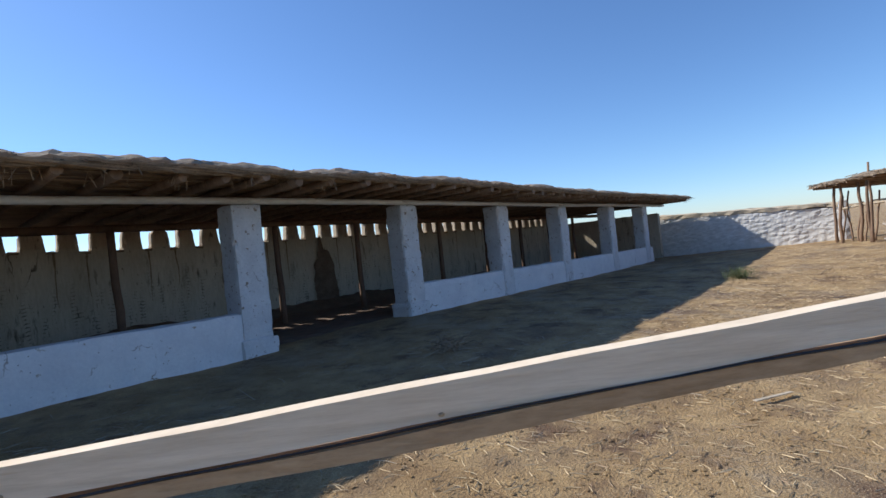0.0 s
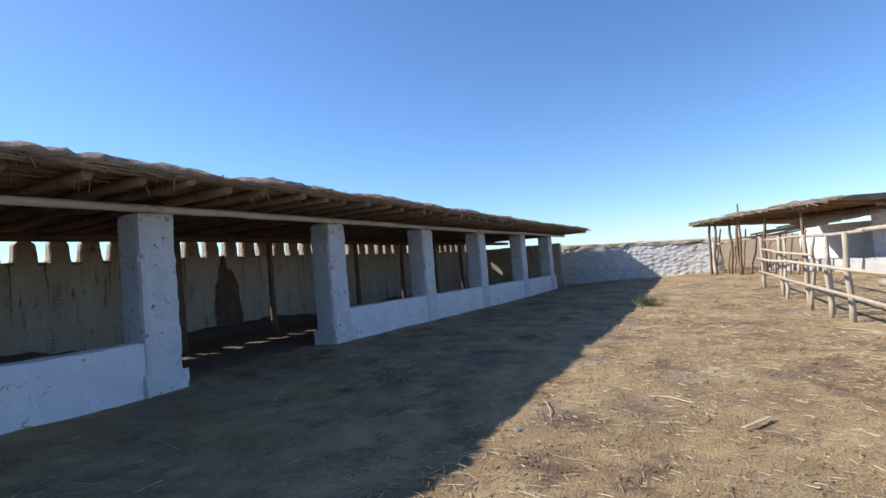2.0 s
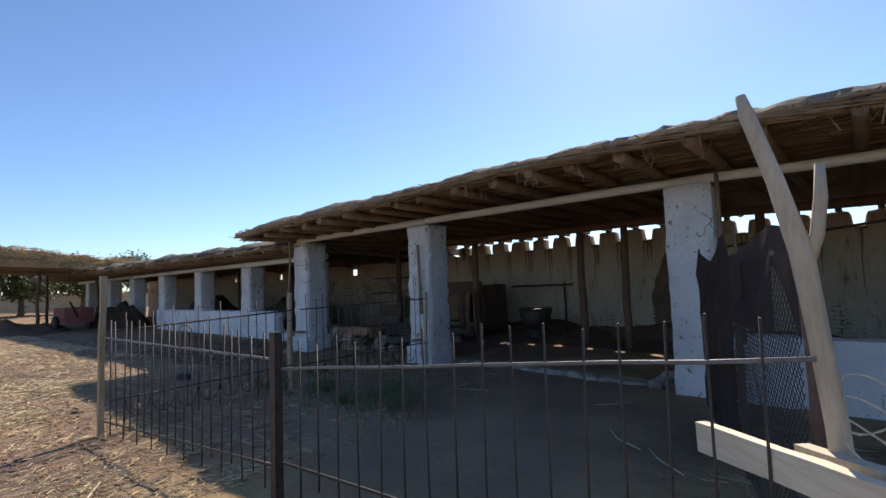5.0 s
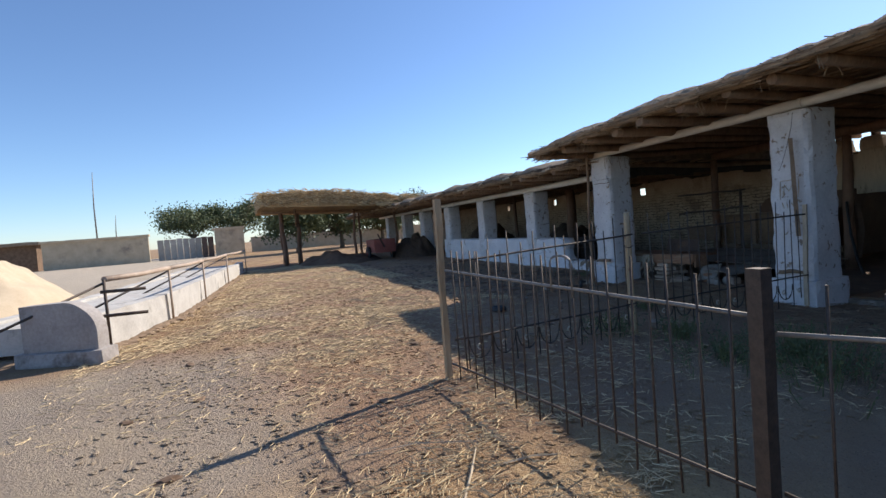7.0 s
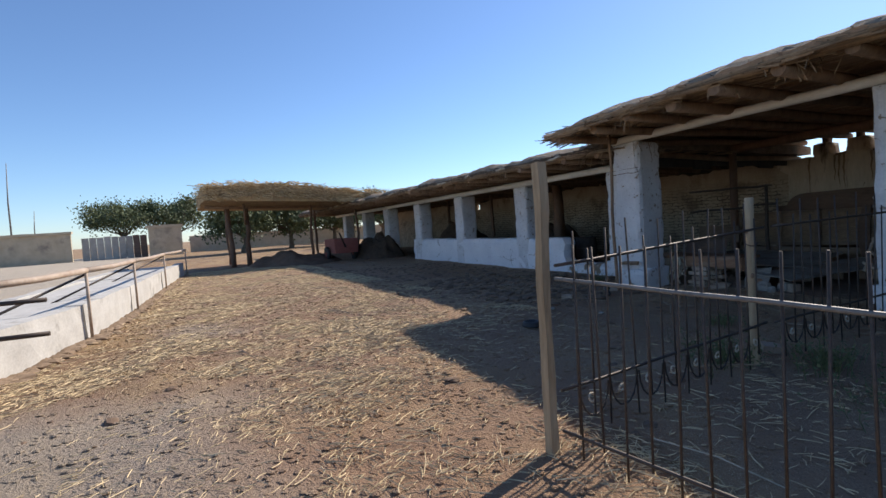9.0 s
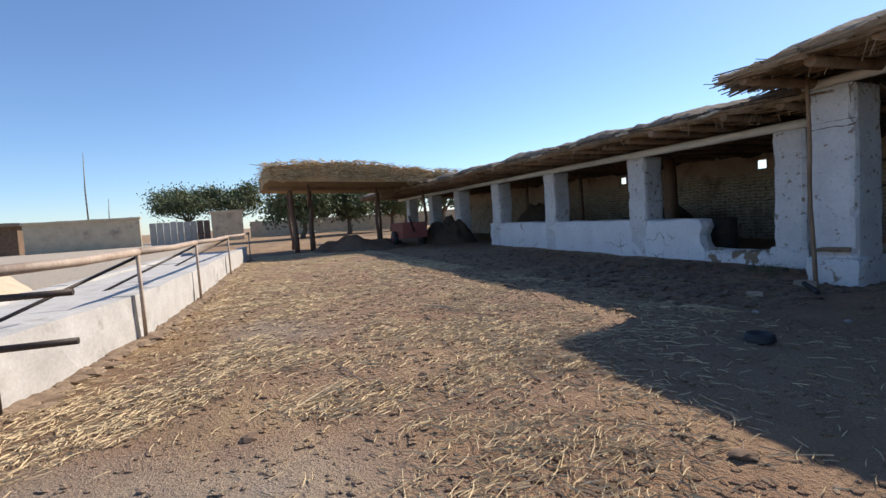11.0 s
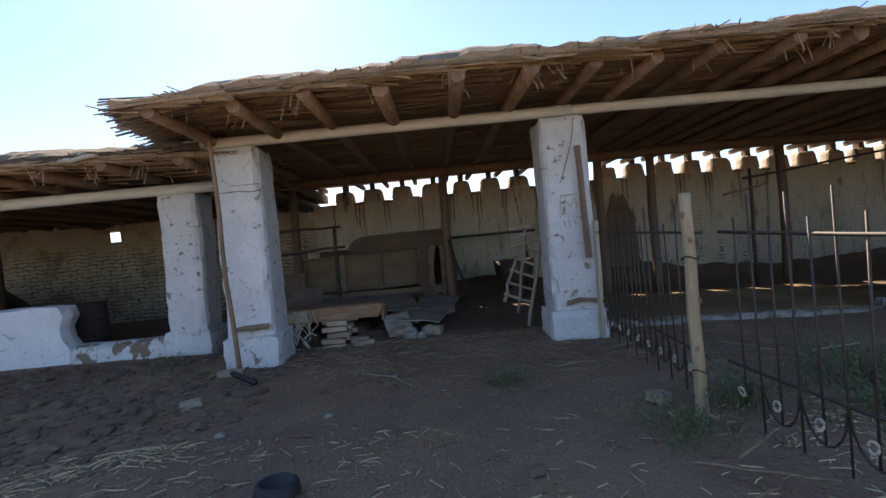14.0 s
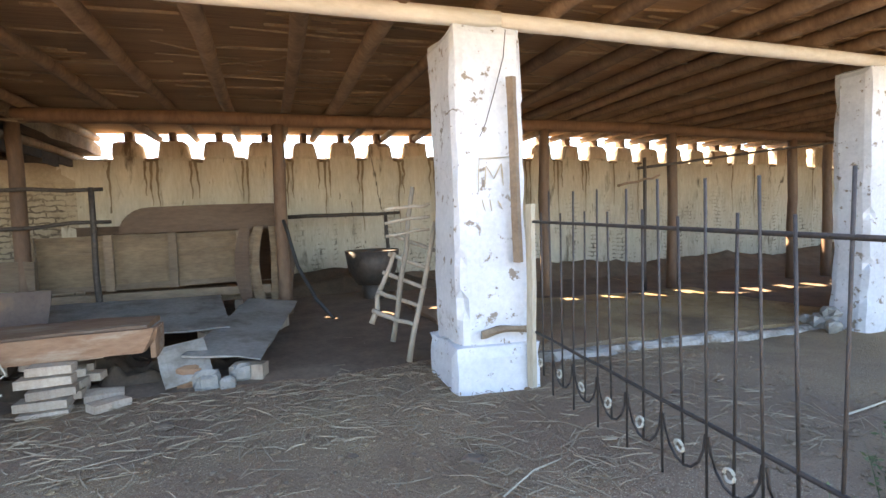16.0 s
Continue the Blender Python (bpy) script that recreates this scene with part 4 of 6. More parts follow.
GATEGREY = material("weathered_gate_sheet", (0.30, 0.275, 0.24), (0.44, 0.41, 0.36), 2, 0.8, 0.3, 20, rand=0.25)
gate = thing("yard_gate", "grey sheet-metal yard gate between wall and pillar", "gate")
for k in range(9):
    y = -13.2 + k * 0.53
    part("panel", box((-60.1, y, 0.1), (-60.02, y + 0.5, 2.2 + 0.15 * wob(y, 1)), 0.4, 0.01, k), GATEGREY if k < 7 else SHEET, gate)
shedfar = thing("far_shed", "low flat-roofed mud shed at the yard edge", "shed")
part("wall_body", box((-63.5, -34, 0), (-60.8, -22.6, 2.6), 0.8, 0.03, 9), DARKMUD, shedfar)
part("flat_roof", box((-64.0, -34.2, 2.6), (-60.2, -22.2, 2.85), 0.8, 0.05, 9), THATCH, shedfar)


def tree(x, y, h, spread, seed, n=9500, label="", leaf_size=1.0):
    t = thing("tree", label or "broad green orchard tree with a short dark trunk", "tree", "trees behind the yard", at=(x, y, 0.1))
    r = random.Random(seed)
    bm = bmesh.new()
    tube(bm, crooked((0, 0, 0), (0.1, 0.1, h * 0.42), 5, 0.08, seed), [0.22, 0.19, 0.17, 0.15, 0.13], 8, 0.15, seed)
    tips = []
    for k in range(9):
        a = k * 2.4 + r.uniform(-0.4, 0.4)
        e = Vector((math.cos(a) * spread * r.uniform(0.45, 0.85), math.sin(a) * spread * r.uniform(0.45, 0.85), h * r.uniform(0.55, 0.9)))
        tube(bm, crooked((0.05, 0.05, h * 0.34), e, 5, 0.15, seed + k), [0.1, 0.08, 0.06, 0.04, 0.02], 6, 0.1, k)
        tips.append(e)
        tips.append(e * 0.65 + Vector((0, 0, h * 0.22)))
    part("trunk", bm, BARK, t)
    clumps = [(p + Vector((r.gauss(0, 0.5), r.gauss(0, 0.5), r.gauss(0, 0.3))), r.uniform(0.5, 1.05)) for p in tips for _ in range(2)]
    vs, fs = [], []
    for _ in range(n):
        c, cr_ = r.choice(clumps)
        p = c + Vector((r.gauss(0, 1), r.gauss(0, 1), r.gauss(0, 0.7))) * cr_ * 0.62 * spread / 3.2
        u = Vector((r.uniform(-1, 1), r.uniform(-1, 1), r.uniform(-1, 1))).normalized() * r.uniform(0.07, 0.15) * leaf_size
        w = u.cross(Vector((r.uniform(-1, 1), r.uniform(-1, 1), r.uniform(-1, 1)))).normalized() * r.uniform(0.05, 0.10) * leaf_size
        k = len(vs)
        vs.extend((p - u, p + w, p + u, p - w))
        fs.append((k, k + 1, k + 2, k + 3))
    cr2 = raw_ob("crown", vs, fs, LEAF)
    cr2.parent = t
    return t


tree(-70, -11.0, 6.4, 4.2, 11)
tree(-70, -6.0, 6.3, 3.8, 12)
tree(-48, -1.8, 3.7, 2.7, 13)
tree(-50, 1.9, 3.9, 3.0, 14)
tree(-52, 6.0, 4.0, 3.0, 15)
tree(-66, 2.5, 4.6, 3.6, 16)
tree(-62, 10.5, 4.8, 3.6, 17)
tree(-44, 7.5, 3.9, 1.6, 18, 2200, "thin green tree top above the low shed roof")
for x, y, h in ((-120, -31.3, 16.8), (-160, -36, 11.0)):
    mast = thing("mast", "thin tall steel mast far behind the yard", "mast", at=(x, y, 0))
    part("pole", tube(bmesh.new(), [(0, 0, 0), (0, 0, h * 0.6), (0, 0.3, h)], [0.16, 0.12, 0.05], 6), TUBE, mast)

# ---- plank barrier, forked post, short pole ----
PLANKW = material("grey_sawn_plank", (0.62, 0.485, 0.33), (0.85, 0.71, 0.53), 5, 0.85, 0.6, 30, stain=(0.30, 0.21, 0.13), stain_scale=2.2, stain_at=(0.58, 0.72), stretch=(0.22, 0.22, 3.0))
BARKEDGE = material("bark_side_wood", (0.34, 0.215, 0.11), (0.55, 0.38, 0.22), 5, 0.9, 0.6, 40, stain=(0.13, 0.08, 0.045), stain_scale=5, stain_at=(0.56, 0.66), stretch=(0.3, 0.3, 1.6))
barrier = thing("plank_barrier", "weathered thick sawn plank tied level as a barrier", "barrier")
P0, P1 = Vector((-5.90, -3.68, 0.835)), Vector((0.6, -10.965, 1.599))
d = (P1 - P0).normalized()


def bark_line(f):
    """Where the bark side begins below the sawn face, wandering along the plank."""
    return -0.078 + 0.011 * wob(f, 3.3, 0, 1.3) + 0.006 * wob(f, 8.1, 0, 3.7)


bm = plank_bm(P0, P1, 0.076, 0.052, 0.004, 2.0, 0.06)
for v in bm.verts:
    f = (v.co - P0).dot(d)
    drop = (P0 + d * f).z - v.co.z
    v.co.z -= 0.055 * max(0.0, 1 - f / 2.3) * min(1.0, max(0.0, drop / 0.07))
part("plank", bm, PLANKW, barrier)
DN = Vector((0, 0, -0.078))
W0 = P0 + DN + (P1 - P0) * 0.16
bm = plank_bm(W0, P1 + DN, 0.038, 0.058, 0.005, 6.0, 0.05)
for v in bm.verts:
    f = (v.co - P0).dot(d)
    if v.co.z > (P0 + d * f).z - 0.095:
        v.co.z += bark_line(f) + 0.078
part("waney_edge", bm, BARKEDGE, barrier, "brown bark-side edge of the plank")
n_ = Vector((-d.y, d.x, 0))
part("rear_plank", plank_bm(P0 + d * 0.45 + n_ * 0.10, P0 + d * 0.95 + n_ * 0.10, 0.10, 0.06, 0.004, 3.0, 0.1), PALE, barrier)
bm = bmesh.new()
tube(bm, [P0 + d * (1.6 + 0.12 * i) - n_ * 0.0285 + Vector((0, 0, bark_line(1.6 + 0.12 * i) + 0.001)) for i in range(64)], 0.0026, 4, 0.6)
part("crack", bm, BLACK, barrier, "dark split along the plank")
for f, dz, r_ in ((3.35, 0.055, 0.005), (4.15, 0.06, 0.004), (5.6, 0.035, 0.004), (7.4, 0.04, 0.004)):
    bm = bmesh.new()
    bmesh.ops.create_icosphere(bm, subdivisions=2, radius=r_)
    for v in bm.verts:
        v.co = Vector((v.co.x * 1.5, v.co.y * 1.5, v.co.z * 0.9)) + P0 + d * f - n_ * 0.025 + Vector((0, 0, -dz))
    part("knot", bm, BARKEDGE, barrier, "brown knot in the plank", True)
fork = thing("forked_post", "pale debarked forked tree-trunk post", "post")
part("trunk", tube(bmesh.new(), [(-5.38, -4.0, 0.02), (-5.40, -4.0, 0.55), (-5.42, -4.0, 0.95), (-5.45, -4.0, 1.25), (-5.475, -4.0, 1.5), (-5.53, -4.0, 1.75), (-5.60, -4.0, 2.0), (-5.615, -4.0, 2.07)], [0.037, 0.036, 0.034, 0.033, 0.036, 0.028, 0.025, 0.018], 10, 0.12, 1), PALE, fork)
part("branch", tube(bmesh.new(), [(-5.465, -4.0, 1.46), (-5.43, -4.0, 1.56), (-5.412, -4.0, 1.68), (-5.408, -4.0, 1.79)], [0.022, 0.02, 0.019, 0.014], 8, 0.12, 2), PALE, fork)
pole = thing("leaning_pole", "thick pale leaning pole lashed to the plank", "post")
POLE_PTS = [Vector(p) for p in ((-5.265, -4.54, 1.325), (-5.24, -4.56, 1.30), (-5.11, -4.67, 1.18), (-4.95, -4.80, 1.045), (-4.78, -4.94, 0.90), (-4.50, -5.17, 0.60), (-4.08, -5.50, -0.12))]
stem = part("pole", tube(bmesh.new(), POLE_PTS, [0.022, 0.035, 0.038, 0.039, 0.041, 0.044, 0.046], 12, 0.15, 4), PALE, pole)
for off, s0 in ((-0.016, 0.0), (0.004, 4.0), (0.020, 2.0)):
    bm = tube(bmesh.new(), [p + Vector((off - 0.02 + 0.010 * wob(i, s0, 0, 1.7), -0.028, 0.012)) for i, p in enumerate(POLE_PTS[1:6])], [0.001, 0.004, 0.0045, 0.003, 0.001], 5)
    part("groove", bm, DARKMUD, stem, "dark drying crack in the wood")
bm = bmesh.new()
for k in range(5):
    c = POLE_PTS[3].lerp(POLE_PTS[4], 0.3 + 0.22 * k)
    tube(bm, [c + Vector((math.cos(a) * 0.053, math.sin(a) * 0.053, 0.02 * math.sin(a * 0.5 + k))) for a in np.linspace(0, 6.28, 12)], 0.005, 4, 0, 0, False)
part("lashing", bm, ROPE, pole, "pale rope wound round the pole")
bm = bmesh.new()
for k in range(5):
    a0 = Vector((-5.40, -4.05, 1.10 - 0.09 * k))
    tube(bm, [a0 + Vector(((0.07 + 0.015 * k) * (1 - math.cos(t)), 0.03 * math.sin(2 * t + k), (0.05 + 0.012 * k) * math.sin(t + 0.5 * k) - 0.02 * t)) for t in np.linspace(0, 5.6, 16)], 0.0035, 4, 0, 0, False)
part("rope", bm, ROPE, pole, "frayed pale rope lashing")

# sheet-metal gate leaf beside the third column
leaf = thing("sheet_gate", "rusty dented sheet-metal gate leaf with torn wire mesh", "gate")
bm = bmesh.new()
A, B = Vector((-6.66, -0.25, 0)), Vector((-5.53, -3.62, 0))
nu, nv = 16, 12
grid = []
for i in range(nu + 1):
    u = i / nu
    top = 1.62 + 0.08 * math.cos(u * 6.28) + 0.05 * wob(u, 3, 0, 3)
    grid.append([bm.verts.new(A.lerp(B, u * 0.56) + Vector((0.04 * wob(u * 4, j * 0.3, 0, 1.5), 0.03 * wob(u * 3, j * 0.4, 5, 1.5), gz(-6.3, -1) + 0.02 + (top - 0.1) * j / nv))) for j in range(nv + 1)])
for i in range(nu):
    for j in range(nv):
        bm.faces.new((grid[i][j], grid[i + 1][j], grid[i + 1][j + 1], grid[i][j + 1]))
bmesh.ops.solidify(bm, geom=bm.faces[:], thickness=0.012)
part("sheet", bm, SHEET, leaf)
for u, h in ((0.0, 1.62), (0.56, 1.58), (0.35, 1.6), (1.0, 1.6)):
    p = A.lerp(B, u)
    part("upright", log_bm((p.x + 0.03, p.y, 0.05), (p.x + 0.03, p.y, h), 0.026, 0.022, 0.008, u), SHEET, leaf)
bm = bmesh.new()
cloth = []
for i in range(25):
    u = 0.54 + 0.465 * i / 24
    top = 1.56 + 0.10 * max(0, min(1, (u - 0.58) / 0.3)) - 0.5 * max(0, u - 0.9) + 0.02 * wob(u * 8, 2)
    hem = 1.13 + 0.03 * wob(u * 30, 7) + 0.38 * max(0, 1 - abs(u - 0.9) / 0.11)
    cloth.append([bm.verts.new(A.lerp(B, u) + Vector((0.03 * wob(u * 9, j), 0.03 * wob(u * 7, j, 3), hem + (top - hem) * j / 4))) for j in range(5)])
for i in range(24):
    for j in range(4):
        bm.faces.new((cloth[i][j], cloth[i + 1][j], cloth[i + 1][j + 1], cloth[i][j + 1]))
bmesh.ops.solidify(bm, geom=bm.faces[:], thickness=0.01)
part("cloth", bm, SHEET, leaf, "ragged dark sacking over the mesh")
bm = bmesh.new()
Q0, Q1 = A.lerp(B, 0.56), A.lerp(B, 0.995)
W_, H_, CELL = (Q1 - Q0).length, 1.38, 0.05
ua = (Q1 - Q0).normalized()
for s in (1, -1):
    c = -H_ if s > 0 else 0.0
    while c < (W_ if s > 0 else W_ + H_):
        lo_z = max(0.0, -c if s > 0 else c - W_)
        hi_z = min(H_, W_ - c if s > 0 else c)
        if hi_z - lo_z > 0.03:
            tube(bm, [Q0 + ua * (c + s * z) + Vector((0.012 * wob(c + z, s, 0, 3), 0, 0.14 + z)) for z in np.linspace(lo_z, hi_z, 5)], 0.0018, 4, 0, 0, False)
        c += CELL
part("wire_mesh", bm, RUST, leaf, "rusty diamond wire mesh")

# props and boards round the third column
bm = log_bm((-6.42, -0.08, 0.15), (-6.45, -0.06, 2.55), 0.03, 0.022, 0.03, 4.0)
tagged(mesh_ob("prop_pole", bm, LOG, True), "thin crooked pole leaning on the white column", "pole")
bm = plank_bm((-6.33, 0.02, 2.0), (-6.30, 0.03, 0.72), 0.035, 0.06, 0.003, 1)
tagged(mesh_ob("board", bm, OLDWOOD), "narrow upright board on the low wall beside the column", "board")


# ---- rebar fence ----
ROD = bmesh.new()
tube(ROD, [(0, 0, 0), (0, 0, 1.0)], 0.0052, 6)
rod_me = bpy.data.meshes.new("rod")
ROD.to_mesh(rod_me)
ROD.free()
rod_me.materials.append(RUST)


def hoop_mesh(w):
    bm = bmesh.new()
    tube(bm, [(math.cos(a) * w / 2, 0, -abs(math.sin(a)) * w * 0.75) for a in np.linspace(0, math.pi, 9)], 0.0055, 5, 0, 0, False)
    me = bpy.data.meshes.new("hoop")
    bm.to_mesh(me)
    bm.free()
    me.materials.append(RUST)
    return me


def ring_mesh():
    bm = bmesh.new()
    tube(bm, [(math.cos(a) * 0.021, 0, math.sin(a) * 0.021) for a in np.linspace(0, 6.283, 13)], 0.006, 5, 0, 0, False)
    me = bpy.data.meshes.new("ring")
    bm.to_mesh(me)
    bm.free()
    me.materials.append(ROPE)
    return me


def fence_panel(a, b, label, top=1.10, low=0.24, rail_top=(0.85, 0.83), step=0.115, hoops=True, rings=False, seed=0, silver=False, tall=0.17, short=0.06, end_low=None):
    f = thing("rebar_fence", label, "fence", "iron fence panels")
    a, b = Vector(a), Vector(b)
    n = max(2, round((b - a).length / step))
    r = random.Random(seed)
    d = (b - a).normalized()
    ang = math.atan2(d.y, d.x)
    hw = (b - a).length / n * 2
    hoop, ring = hoop_mesh(hw * 0.92), ring_mesh()
    for i in range(1, n):
        p = a.lerp(b, i / n)
        g = p.z
        t_ = rail_top[0] + (rail_top[1] - rail_top[0]) * i / n + (tall if i % 2 else short) + r.uniform(-0.02, 0.02)
        lo_ = 0.02 if i % 2 else 0.10
        piece("rod", rod_me, f, Matrix.LocRotScale((p.x, p.y, g + lo_), Euler((r.uniform(-0.02, 0.02), r.uniform(-0.02, 0.02), r.uniform(0, 3))), (1, 1, t_ - lo_)))
        if hoops and i % 2 == 0 and i < n - 1:
            piece("hoop", hoop, f, Matrix.LocRotScale((p.x, p.y, g + low - 0.02), Euler((0, 0, ang)), None))
        if rings and i % 2 == 0:
            piece("ring", ring, f, Matrix.LocRotScale((p.x - 0.02, p.y, g + 0.18), Euler((r.uniform(-0.3, 0.3), 0, ang)), None))
    for k, (z0, z1, rr) in enumerate(((*rail_top, 0.009), (low, low if end_low is None else end_low, 0.008))):
        pts = [a.lerp(b, i / 8) + Vector((0, 0, z0 + (z1 - z0) * i / 8 + 0.008 * wob(i, z0 + seed))) for i in range(9)]
        part("rail", tube(bmesh.new(), pts, rr, 6), TUBE if silver and k == 0 else RUST, f)
    return f


CP, MP, C2, LP = (-10.50, -4.54, 0.25), (-10.68, -2.49, 0.25), (-8.10, -4.32, 0.22), (-10.50, -0.28, 0.24)
fence_panel((-10.50, -4.47, 0.25), (-10.62, -2.55, 0.25), "dark iron rod fence panel with scroll hoops, meeting a timber post", seed=1, rings=True, rail_top=(0.88, 0.95), low=0.27, end_low=0.30)
fence_panel((-10.64, -2.42, 0.25), LP, "dark iron rod fence panel with scroll hoops, meeting the white column", seed=2, rings=True, rail_top=(0.95, 1.0), low=0.28, end_low=0.34)
fence_panel((-10.42, -4.54, 0.25), C2, "dark iron rod fence panel with a pale pipe top rail", seed=3, silver=True, rail_top=(0.83, 0.80), low=0.12, end_low=0.17, hoops=False, short=0.15)
fence_panel((-8.05, -4.31, 0.22), (-5.46, -4.03, 0.10), "dark iron rod fence panel reaching the forked post", seed=4, silver=True, hoops=False, rail_top=(0.75, 1.06), low=0.2, step=0.155, short=0.15)
loop = thing("fence_loop", "bent pale iron loop joining two fence rods", "loop")
part("loop", tube(bmesh.new(), [(-9.19, -4.428, 1.02), (-9.19, -4.428, 1.17)] + [(-9.11 - 0.08 * math.cos(a), -4.42 - 0.008 * math.cos(a), 1.18 + 0.035 * math.sin(a)) for a in np.linspace(0.2, math.pi - 0.2, 8)] + [(-9.03, -4.412, 1.17), (-9.03, -4.412, 1.0)], 0.0065, 6), TUBE, loop)
post = thing("timber_post", "split pale timber fence post", "post", "fence posts")
part("post", box((CP[0] - 0.033, CP[1] - 0.032, 0.05), (CP[0] + 0.033, CP[1] + 0.03, 1.63), 0.08, 0.010, 2.2, 0.012), POSTWOOD, post)
post2 = thing("timber_post", "pale knotty round timber fence post with wire ties", "post", "fence posts")
knotty = part("post", log_bm((-10.745, -2.49, 0.05), (-10.745, -2.49, 1.41), 0.033, 0.029, 0.007, 8.0, 10, 12), POSTWOOD, post2)
for k, (z, a) in enumerate(((0.62, -2.0), (0.86, -0.9), (1.17, -1.8), (1.30, -2.6))):
    bm = bmesh.new()
    bmesh.ops.create_icosphere(bm, subdivisions=2, radius=0.013)
    for v in bm.verts:
        v.co.z *= 1.5
        v.co += Vector((-10.745 + 0.03 * math.cos(a), -2.49 + 0.03 * math.sin(a), z))
    part("knot", bm, LOG, knotty, "dark knot", True)
for z in (0.5, 1.08):
    part("wire_tie", tube(bmesh.new(), [(-10.745 + 0.04 * math.cos(a), -2.49 + 0.04 * math.sin(a), z + 0.01 * math.sin(2 * a)) for a in np.linspace(0, 6.28, 13)], 0.004, 4), RUST, knotty)
post3 = thing("iron_post", "dark square iron fence post", "post", "fence posts")
part("post", box((C2[0] - 0.03, C2[1] - 0.03, 0.05), (C2[0] + 0.03, C2[1] + 0.03, 1.19), 0.3, 0.002, 1, 0.004), RUST, post3)

# ---- things at the fourth and fifth columns ----
bm = log_bm((-13.93, -0.42, 0.24), (-14.08, -0.30, 2.56), 0.024, 0.02, 0.012, 6.0, 8, 9)
tagged(mesh_ob("prop_pole", bm, LOG, True), "crooked bare pole propped against the white column", "pole")
bm = plank_bm((-10.60, -0.27, 2.08), (-10.57, -0.25, 1.0), 0.05, 0.05, 0.006, 3)
tagged(mesh_ob("board", bm, OLDWOOD), "split brown slat nailed upright on the white column", "board")
bm = plank_bm((-10.53, -0.285, 1.35), (-10.545, -0.29, 0.24), 0.045, 0.05, 0.006, 5)
tagged(mesh_ob("board", bm, PALE), "pale slat standing against the white column", "board")
# exposed mud patches on the plinths
for x in (-10.95, -14.12):
    bm = box((x + 0.10, fy(x) - 0.078, gz(x, 0) + 0.32), (x + 0.44, fy(x) - 0.03, gz(x, 0) + 0.385), 0.035, 0.035, x, 0.02)
    tagged(mesh_ob("mud_patch", bm, BAREMUD), "bare brown mud patch where the plaster has fallen off", "patch", kind="structure")

# scratched square mark with illegible lines on the column
mark = thing("scratched_mark", "roughly scratched square mark with unreadable lines in the plaster", "mark")
my = fy(-10.96) - 0.012
for a, b in (((-10.80, 1.62), (-10.60, 1.63)), ((-10.80, 1.62), (-10.81, 1.42)), ((-10.60, 1.63), (-10.61, 1.43)), ((-10.77, 1.45), (-10.76, 1.58)), ((-10.76, 1.58), (-10.71, 1.50)), ((-10.71, 1.50), (-10.66, 1.59)), ((-10.66, 1.59), (-10.65, 1.46)), ((-10.79, 1.38), (-10.77, 1.31)), ((-10.74, 1.38), (-10.73, 1.31)), ((-10.69, 1.37), (-10.66, 1.32))):
    part("stroke", tube(bmesh.new(), [(a[0], my, a[1]), ((a[0] + b[0]) / 2 + 0.012 * wob(a[0] * 9, a[1] * 9), my - 0.001, (a[1] + b[1]) / 2 + 0.01 * wob(a[1] * 9, 3)), (b[0], my, b[1])], [0.003, 0.0055, 0.0025], 5, 0.8, a[0]), SAND, mark)
bm = tube(bmesh.new(), [(-10.62, -0.225, 2.36), (-10.64, -0.23, 2.2), (-10.70, -0.225, 2.0), (-10.76, -0.225, 1.82), (-10.80, -0.225, 1.74)], 0.003, 4, 0, 0, False)
tagged(mesh_ob("wire", bm, RUST), "thin dark wire hanging down the white column", "wire")

# ladder of sticks behind the fourth column
STICK = material("weathered_stick", (0.21, 0.165, 0.12), (0.38, 0.31, 0.24), 6, 0.9, 0.4, 40, stretch=(1, 1, 0.3), rand=0.2)
lad = thing("stick_ladder", "crude ladder of grey sticks leaning behind the column", "ladder")
for k, (a, b) in enumerate((((-11.34, 0.55, 0.55), (-11.16, 0.5, 1.05)), ((-11.10, 0.42, 0.28), (-10.88, 0.42, 1.25)), ((-11.2, 0.48, 0.42), (-11.02, 0.45, 1.5)))):
    part("rail", log_bm(a, b, 0.022, 0.016, 0.02, k, 6), STICK, lad)
for k in range(5):
    z = 0.55 + 0.13 * k
    part("rung", log_bm((-11.33 + 0.045 * k, 0.53, z + 0.10), (-11.03 + 0.035 * k, 0.42, z - 0.02), 0.018, 0.015, 0.012, k + 9, 6), STICK, lad)
for k in range(3):
    part("rung", log_bm((-11.22, 0.5, 1.16 + 0.09 * k), (-10.92, 0.42, 1.2 + 0.09 * k), 0.014, 0.012, 0.012, k + 19, 6), STICK, lad)

# bed-like platform on bricks, slabs, and wagon boards
REDBOARD = material("red_brown_board", (0.20, 0.095, 0.05), (0.36, 0.20, 0.115), 4, 0.85, 0.6, 40, stain=(0.42, 0.34, 0.25), stain_scale=2.5, stain_at=(0.52, 0.66), stretch=(0.25, 1, 1))
DIRTYGREY = material("dusty_grey_sheet", (0.20, 0.18, 0.155), (0.36, 0.33, 0.285), 3, 0.9, 0.5, 30, stain=(0.15, 0.12, 0.09), stain_scale=2.4, stain_at=(0.52, 0.68))
bench = thing("plank_bench", "red-brown plank bench resting on stacked bricks", "bench")
part("top", plank_bm((-14.25, 0.80, 0.665), (-12.74, 0.86, 0.665), 0.045, 0.46, 0.014, 4.0), REDBOARD, bench)
bm = plank_bm((-14.25, 0.46, 0.665), (-12.68, 0.52, 0.675), 0.15, 0.05, 0.010, 6.0, 0.07)
